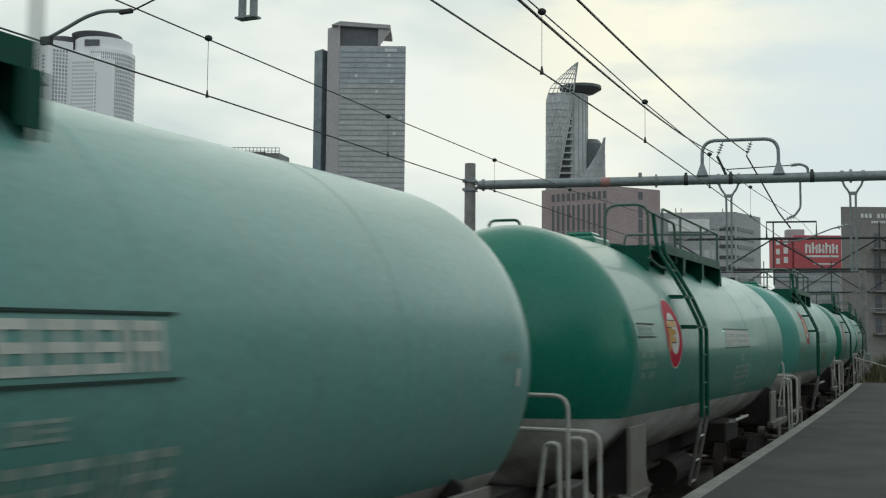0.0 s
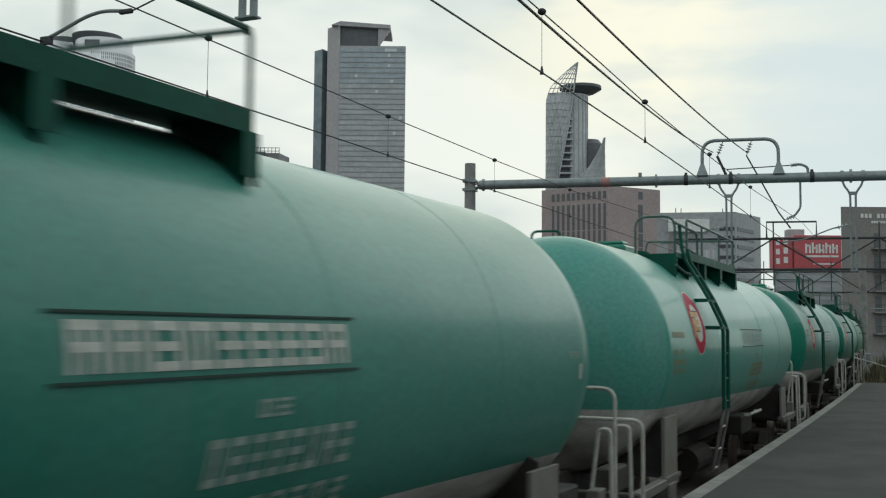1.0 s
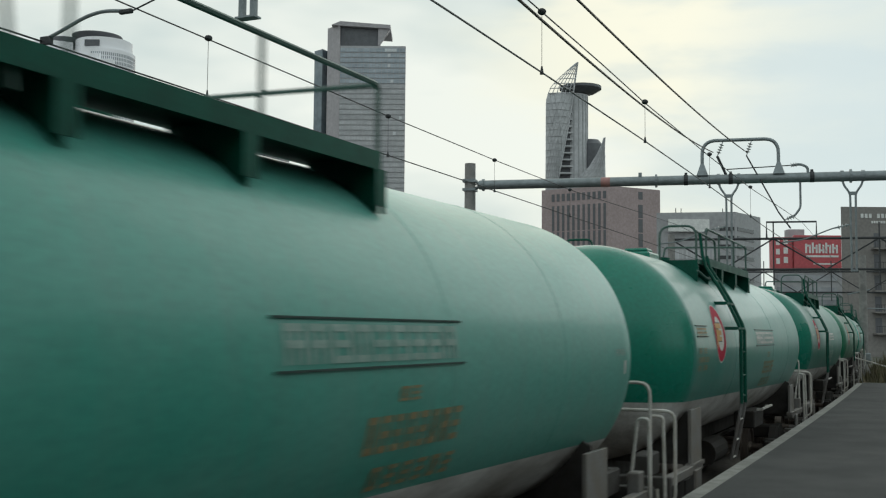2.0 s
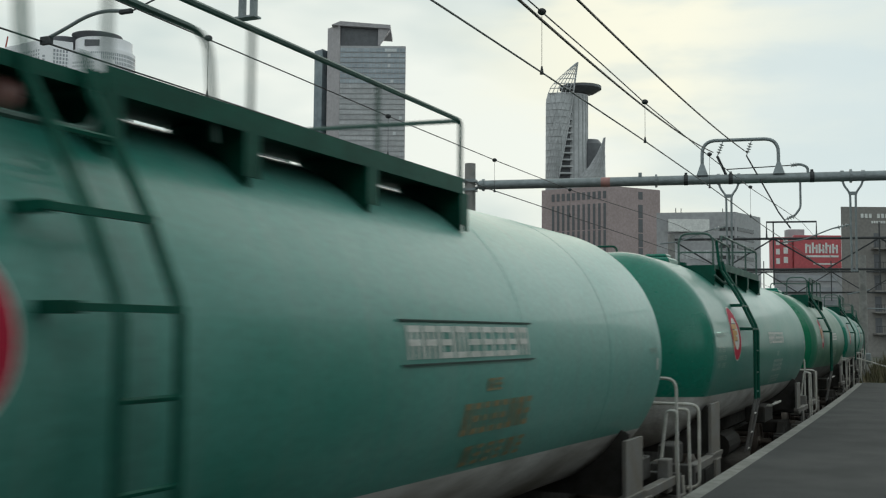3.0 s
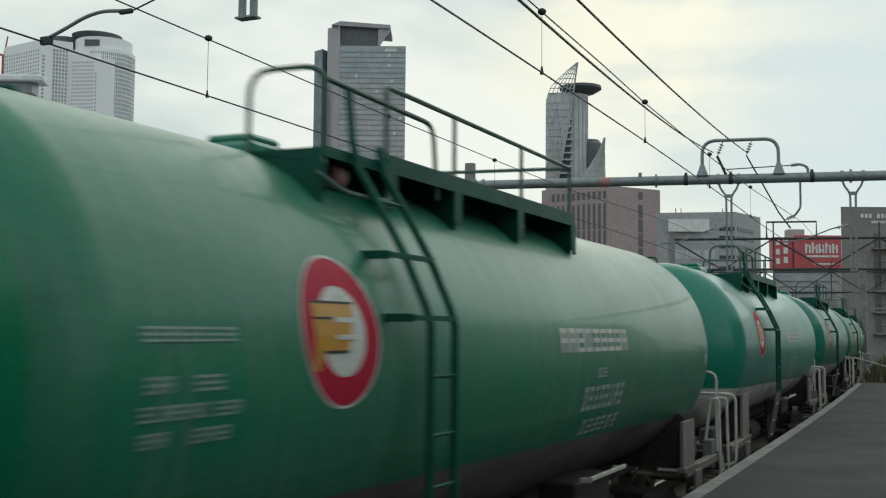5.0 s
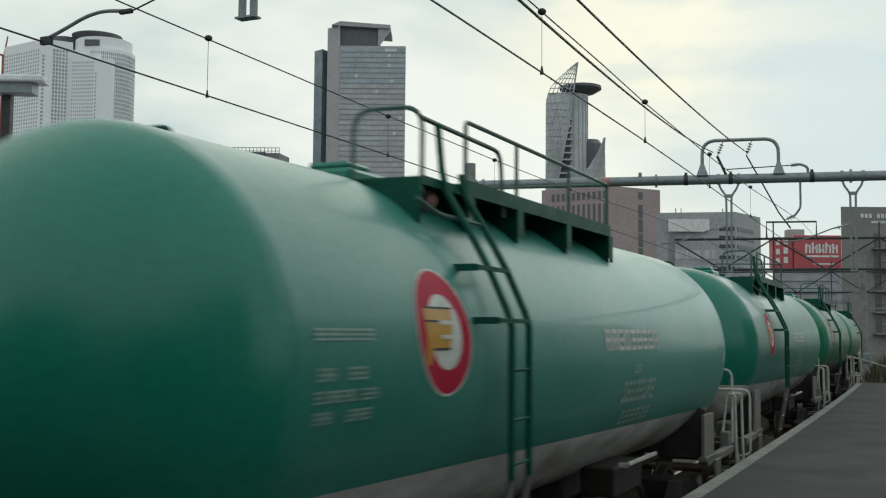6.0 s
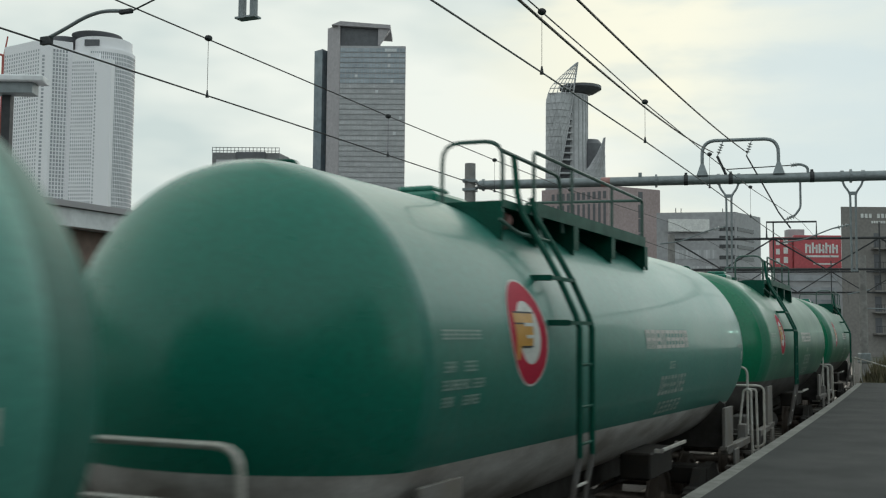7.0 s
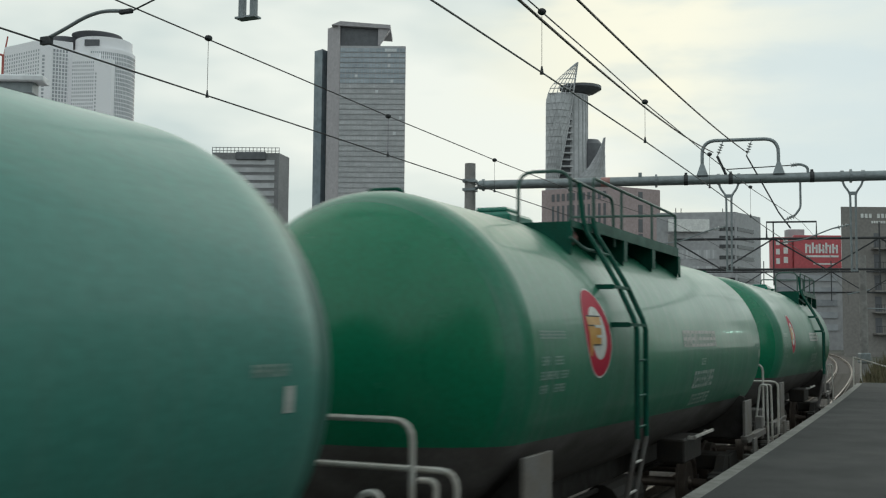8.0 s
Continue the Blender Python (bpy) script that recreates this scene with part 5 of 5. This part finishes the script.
    for name, pts, r in (
            ("end_hoop", [(-2.36, -0.40, ZF - 0.06), (-2.36, -0.40, 4.05), (-2.33, YR, 4.05), (-2.33, YR, ZF - 0.06)], 0.15),
            ("short_rail", [(-2.33, YR, 3.97), (-0.95, YR, 3.95), (-0.88, YR, 3.45)], 0.12),
            ("long_rail", [(-1.62, YR, ZF), (-1.62, YR, 4.07), (X1 + 0.02, YR, 4.06), (X1 + 0.02, YR, 3.38)], 0.05),
            ("cross_rail", [(X1 + 0.02, YR, 4.06), (X1 + 0.02, 0.50, 4.09), (X1 + 0.02, 0.62, 3.50)], 0.05)):
        bm = bmesh.new()
        tube(bm, rounded(pts, r), 0.017)
        part(name, bm, M_HANDRAIL, w)
    for x in (-0.60, 0.72):
        bm = bmesh.new()
        tube(bm, [(x, YR, ZF), (x, YR, 4.065)], 0.016)
        part("rail_post", bm, M_HANDRAIL, w)
    # filling hatch, valves and lids along the crown
    for x, r, h in ((-0.75, 0.25, 0.12), (0.5, 0.18, 0.1)):
        bm = bmesh.new()
        lathe(bm, [(3.55, 0.0), (3.55, r), (3.55 + h, r), (3.55 + h + 0.01, r * 1.12), (3.57 + h + 0.03, r * 1.12), (3.6 + h, r * 0.8), (3.61 + h, 0)], 18, "z", (x, 0.1, 0))
        part("hatch", bm, M_FITTING, w, smooth=35)
    bm = bmesh.new()
    box(bm, -1.98, -1.28, -0.16, 0.26, 3.58, 3.74, 0.03)
    box(bm, -1.94, -1.60, -0.12, 0.22, 3.735, 3.79, 0.02)
    part("valve_cover", bm, M_GREEN_HEAD, w)
    bm = bmesh.new()
    lathe(bm, [(-2.16, 0.0), (-2.16, 0.065), (-2.04, 0.075), (-2.02, 0.0)], 14, "x", (0, -0.80, 3.455))
    part("valve_cap", bm, M_CAP, w, "faded pink valve cap", smooth=35)
    bm = bmesh.new()
    tube(bm, rounded([(-2.50, -0.95, 3.42), (-2.36, -1.04, 3.32), (-1.86, -1.06, 3.32), (-1.72, -0.96, 3.46)], 0.15), 0.016)
    part("grab_hoop", bm, M_HANDRAIL, w)
    bm = bmesh.new()
    tube(bm, rounded([(-3.45, 0.62, 3.4), (-3.45, 0.62, 3.80), (-3.45, 0.25, 3.80), (-3.45, 0.25, 3.5)], 0.08), 0.016)
    part("grab_handle", bm, M_FITTING, w)
    # ladder: follows the barrel, then drops to the step
    lx = (-2.11, -1.79)
    line = [(-0.94, 3.66), (-0.98, 3.50), (-1.13, 3.26), (-1.29, 2.98), (-1.42, 2.70), (-1.45, 2.60), (-1.45, 1.62), (-1.30, 0.85)]
    for x in lx:
        bm = bmesh.new()
        tube(bm, [(x, y, z) for y, z in ([(-0.91, 3.96)] if x == lx[0] else []) + line[:-1]], 0.024, 6)
        part("ladder_rail", bm, M_FITTING, w)
        bm = bmesh.new()
        tube(bm, [(x, y, z) for y, z in line[-2:]], 0.024, 6)
        part("lower_ladder_rail", bm, M_FRAME, w, "grey lower ladder rail")
    for z in (3.3, 2.98, 2.64, 2.32, 2.0, 1.72, 1.40, 1.12, 0.88):
        y = np.interp(-z, [-q[1] for q in line], [q[0] for q in line])
        bm = bmesh.new()
        tube(bm, [(lx[0], y, z), (lx[1], y, z)], 0.013, 6)
        part("ladder_rung", bm, M_FITTING if z > 1.6 else M_RAILWHITE, w)
    for z in (2.98, 2.64):
        y = np.interp(-z, [-q[1] for q in line], [q[0] for q in line])
        yt = -math.sqrt(TANK_R ** 2 - (z - TANK_Z) ** 2)
        bm = bmesh.new()
        box(bm, lx[0] - 0.22, lx[1] + 0.02, y - 0.02, y + 0.01, z - 0.014, z + 0.014)
        box(bm, lx[0] - 0.22, lx[0] - 0.17, y, yt + 0.02, z - 0.022, z + 0.022)
        part("ladder_bracket", bm, M_FITTING, w)
    # underframe
    bm = bmesh.new()
    box(bm, XC - 6.35, XC + 6.35, -0.22, 0.22, 0.78, 1.08, 0.01)
    part("centre_sill", bm, M_UNDER, w)
    for sgn in (-1, 1):
        bm = bmesh.new()
        box(bm, (XC + sgn * 6.38) - 0.06, (XC + sgn * 6.38) + 0.06, -1.3, 1.3, 0.82, 1.05, 0.01)
        part("headstock", bm, M_UNDER, w)
        for y in (-1.22, 1.22):
            bm = bmesh.new()
            box(bm, min((XC + sgn * 4.5), (XC + sgn * 6.31)), max((XC + sgn * 4.5), (XC + sgn * 6.31)), y - 0.05, y + 0.05, 0.93, 1.03, 0.008)
            part("side_sill", bm, M_PALE, w, "pale grey side sill")
        # saddle that carries the tank end
        bm = bmesh.new()
        lo, n = [], 14
        x0, x1 = (XC + sgn * 4.70), (XC + sgn * 4.74)
        ring = [(-1.19, 1.0), (-1.19, 1.60)] + [(TANK_R * 1.005 * math.cos(a), TANK_Z + TANK_R * 1.005 * math.sin(a)) for a in (radians(212 + 116 * k / n) for k in range(n + 1))] + [(1.19, 1.60), (1.19, 1.0)]
        for xa in (x0, x1):
            lo.append([bm.verts.new((xa, y, z)) for y, z in ring])
        m = len(ring)
        bm.faces.new(lo[0])
        bm.faces.new(list(reversed(lo[1])))
        for k in range(m):
            bm.faces.new((lo[0][k], lo[0][(k + 1) % m], lo[1][(k + 1) % m], lo[1][k]))
        part("saddle", bm, M_UNDER, w, "dark steel tank saddle")
        for y in (-1.22, 1.22):
            bm = bmesh.new()
            box(bm, (XC + sgn * 4.73) - 0.30, (XC + sgn * 4.73) + 0.30, y - 0.02, y + 0.02, 1.0, 1.67 if sgn < 0 else 1.56, 0.004)
            box(bm, (XC + sgn * 4.73) - 0.33, (XC + sgn * 4.73) + 0.33, y - 0.05, y + 0.05, 0.99, 1.04)
            part("saddle_plate", bm, M_PALE, w, "pale grey saddle side plate")
        # coupler
        bm = bmesh.new()
        box(bm, min((XC + sgn * 6.4), (XC + sgn * 6.70)), max((XC + sgn * 6.4), (XC + sgn * 6.70)), -0.09, 0.09, 0.78, 0.98, 0.02)
        box(bm, min((XC + sgn * 6.62), (XC + sgn * 6.785)), max((XC + sgn * 6.62), (XC + sgn * 6.785)), -0.16, 0.13, 0.74, 1.02, 0.03)
        part("coupler", bm, M_BOGIE, w)
        # end rails: a tall and a low hoop at the front, a tapered step hoop and a grab loop at both ends
        low = [(-1.24, 0.80), (-1.38, 0.84), (-1.38, 1.755), (0.2, 1.755), (1.38, 1.755), (1.38, 0.9)]
        rails = [("step_hoop", sgn * 6.23, [(-1.315, 0.62), (-1.30, 1.73), (-1.19, 1.73), (-1.08, 0.80)], 0.06),
                 ("grab_loop", sgn * 6.60, [(-1.16, 1.70), (-1.27, 1.70), (-1.29, 0.72), (-1.22, 0.70), (-1.20, 0.95)], 0.07)]
        if sgn < 0:
            rails = [("end_rail", sgn * 6.67, [(-1.15, 0.9), (-1.15, 2.05), (0.2, 2.05), (1.15, 2.05), (1.15, 0.9)], 0.13), ("lower_end_rail", sgn * 6.54, low, 0.11)] + rails[1:]
        else:
            rails = rails[:1]
        for name, x, pts, r in rails:
            bm = bmesh.new()
            tube(bm, rounded([(XC + x, y, z) for y, z in pts], r), 0.019)
            part(name, bm, M_RAILWHITE, w, "pale grey tubular handrail")
        # slanted foot plate under the saddle and a deep end sill
        bm = bmesh.new()
        box(bm, XC + sgn * 4.95 - 0.16, XC + sgn * 4.95 + 0.16, -1.31, -1.28, 0.55, 0.98, 0.004)
        part("foot_plate", bm, M_PALE, w)
        if sgn > 0:
            bm = bmesh.new()
            box(bm, XC + 6.08, XC + 6.28, -1.24, -1.12, 0.86, 1.22, 0.01)
            part("end_post", bm, M_PALE, w)
        for z in (0.55, 0.8):
            bm = bmesh.new()
            box(bm, (XC + sgn * 6.36) - 0.12, (XC + sgn * 6.36) + 0.12, -1.34, -0.9, z - 0.02, z + 0.02)
            part("step", bm, M_PALE, w)
        bm = bmesh.new()
        box(bm, min((XC + sgn * 5.7), (XC + sgn * 6.2)), max((XC + sgn * 5.7), (XC + sgn * 6.2)), -1.02, -0.82, 1.0, 1.25, 0.02)
        part("brake_box", bm, M_UNDER, w)
    # brake gear under the barrel
    bm = bmesh.new()
    tube(bm, [(-3.2, -0.5, 0.86), (3.2, -0.5, 0.86)], 0.03)
    lathe(bm, [(-0.6, 0), (-0.6, 0.2), (0.5, 0.2), (0.5, 0)], 14, "x", (0.4, -0.55, 0.72))
    part("air_reservoir", bm, M_BOGIE, w)
    bm = bmesh.new()
    box(bm, 1.62, 2.66, -1.06, -0.72, 0.98, 1.27, 0.02)
    part("control_box", bm, M_BOGIE, w)
    bm = bmesh.new()
    box(bm, 1.62, 2.70, -1.215, -1.185, 1.30, 1.335, 0.004)
    box(bm, 1.64, 1.68, -1.19, -1.1, 1.28, 1.32)
    box(bm, 2.62, 2.66, -1.17, -1.1, 1.28, 1.32)
    part("brake_handle", bm, M_RAILWHITE, w)
    bm = bmesh.new()
    lathe(bm, [(0.86, 0), (0.86, 0.14), (1.1, 0.14), (1.1, 0)], 14, "z", (0.0, 0, 0))
    part("discharge_valve", bm, M_BOGIE, w)
    # bogies
    for sgn in (-1, 1):
        bm = bmesh.new()
        for y in (-0.98, 0.98):
            pts = [(-1.15, 0.34), (-1.15, 0.56), (-0.7, 0.60), (-0.45, 0.80), (0.45, 0.80), (0.7, 0.60), (1.15, 0.56), (1.15, 0.34), (0.75, 0.34), (0.4, 0.22), (-0.4, 0.22), (-0.75, 0.34)]
            pair = []
            for yy in (y - 0.06, y + 0.06):
                pair.append([bm.verts.new((x, yy, z)) for x, z in pts])
            bm.faces.new(pair[0])
            bm.faces.new(list(reversed(pair[1])))
            for k in range(len(pts)):
                bm.faces.new((pair[0][k], pair[0][(k + 1) % len(pts)], pair[1][(k + 1) % len(pts)], pair[1][k]))
            for x in (-0.82, 0.82):
                box(bm, x - 0.16, x + 0.16, y - 0.11, y + 0.11, 0.33, 0.60, 0.03)
        box(bm, -0.2, 0.2, -1.05, 1.05, 0.56, 0.8, 0.03)
        bogie = part("bogie", bm, M_BOGIE, w, "grimy black two-axle bogie", at=Matrix.Translation(((XC + sgn * 4.3), 0, 0)))
        for x in (-0.82, 0.82):
            bm = bmesh.new()
            for y in (-0.56, 0.56):
                o = 1 if y > 0 else -1
                ring = [(-0.065, 0.0), (-0.065, 0.46), (-0.035, 0.455), (-0.03, 0.435), (0.065, 0.43), (0.065, 0.36), (0.03, 0.33), (0.04, 0.1), (0.08, 0.09), (0.08, 0.0)]
                b2 = bmesh.new()
                lathe(b2, [(p * o, q) for p, q in ring], 28, "x")
                bmesh.ops.transform(b2, matrix=Matrix.Translation((0, y, 0)) @ Matrix.Rotation(math.pi / 2, 4, "Z"), verts=b2.verts)
                tmp = bpy.data.meshes.new("tmp")
                b2.to_mesh(tmp)
                b2.free()
                bm.from_mesh(tmp)
                bpy.data.meshes.remove(tmp)
            tube(bm, [(0, -0.95, 0), (0, 0.95, 0)], 0.07, 12)
            part("wheelset", bm, M_WHEEL, bogie, at=Matrix.Translation((x, 0, 0.43)), smooth=35)
        for y in (-1.0, 1.0):
            for x in (-0.18, 0.18):
                bm = bmesh.new()
                pts = [(x + 0.06 * math.cos(a), y * 1.02 + 0.06 * math.sin(a), 0.30 + 0.26 * a / (10 * math.pi)) for a in (k * math.pi / 5 for k in range(51))]
                tube(bm, pts, 0.014, 5)
                part("spring", bm, M_BOGIE, bogie)
    return w


# place of the first wagon along the track every half second: the train slows a little at the end
TRAIN = (28.22, 22.11, 16.04, 9.94, 3.80, -2.36, -8.54, -14.64, -20.90, -27.02, -33.23, -39.43, -45.59, -51.70, -57.74, -63.73, -69.62)


def train_at(t):
    return float(np.interp(t, [0.5 * i for i in range(17)], TRAIN))


def wagon_at(k, t):
    return rail_pose(train_at(t) + SPACING * k, TRACK_W)


WAGONS = []
STYLES = {-3: "plain", -2: "plate", -1: "plate", 0: "old", 1: "plate", 2: "plain", 3: "clean", 4: "plain", 5: "plain", 6: "clean", 7: "clean"}
CLEAN = {3, 6, 7}
made_wagons = {}
for k in range(-3, 8):
    st = STYLES[k]
    if st not in made_wagons:
        made_wagons[st] = wagon(st)
        ob = made_wagons[st]
        ob.matrix_basis = wagon_at(k, 0)
    else:
        ob = copy_thing(made_wagons[st], wagon_at(k, 0))
    tagged(ob, {"plate": "green tank wagon with framed name board, weathered, on curved track", "old": "green tank wagon with worn orange stencils, on curved track",
                "plain": "green tank wagon with white lettering, grey underside, on curved track",
                "clean": "freshly painted glossy green tank wagon with white lettering, on curved track"}[st],
           "tank wagon", "wagons of the freight train")
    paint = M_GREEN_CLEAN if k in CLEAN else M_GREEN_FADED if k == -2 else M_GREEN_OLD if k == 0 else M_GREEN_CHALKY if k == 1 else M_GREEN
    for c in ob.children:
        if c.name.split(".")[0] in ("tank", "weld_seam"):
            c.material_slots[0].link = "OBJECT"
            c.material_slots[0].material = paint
        if k == 0 and c.name.split(".")[0] == "tank":
            c.material_slots[2].link = "OBJECT"
            c.material_slots[2].material = M_HEAD_OLD
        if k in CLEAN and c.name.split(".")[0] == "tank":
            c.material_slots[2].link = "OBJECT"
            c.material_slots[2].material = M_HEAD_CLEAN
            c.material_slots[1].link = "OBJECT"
            c.material_slots[1].material = M_TANKGREY_DARK
        if k == 1 and c.name.split(".")[0] in ("number_marking", "data_marking"):
            c.material_slots[0].link = "OBJECT"
            c.material_slots[0].material = M_ORANGE
    if k == 7:
        # the last wagon has its walkway and ladder towards the rear
        for c in ob.children:
            if c.name.split(".")[0] in ("walkway", "end_hoop", "short_rail", "long_rail", "cross_rail", "rail_post", "hatch", "valve_cover", "valve_cap", "grab_hoop",
                                        "ladder_rail", "lower_ladder_rail", "ladder_rung", "ladder_bracket"):
                c.matrix_basis = Matrix.Translation((4.4, 0, 0)) @ c.matrix_basis
    WAGONS.append((k, ob))


# ---- movement ----
def motions():
    steps = [0.5 * i for i in range(17)]
    for k, ob in WAGONS:
        walk(ob, [(t, wagon_at(k, t)) for t in steps])
    # the wheels roll without slipping
    turns = [(i / FPS, (train_at(i / FPS) - TRAIN[0]) / 0.43) for i in range(8 * FPS + 1)]
    for k, ob in WAGONS:
        for bogie in ob.children:
            for wheel in bogie.children:
                if wheel.name.startswith("wheelset"):
                    here = wheel.matrix_basis.translation.copy()
                    walk(wheel, [(t, Matrix.Translation(here) @ Matrix.Rotation(a, 4, "Y")) for t, a in turns])


motions()
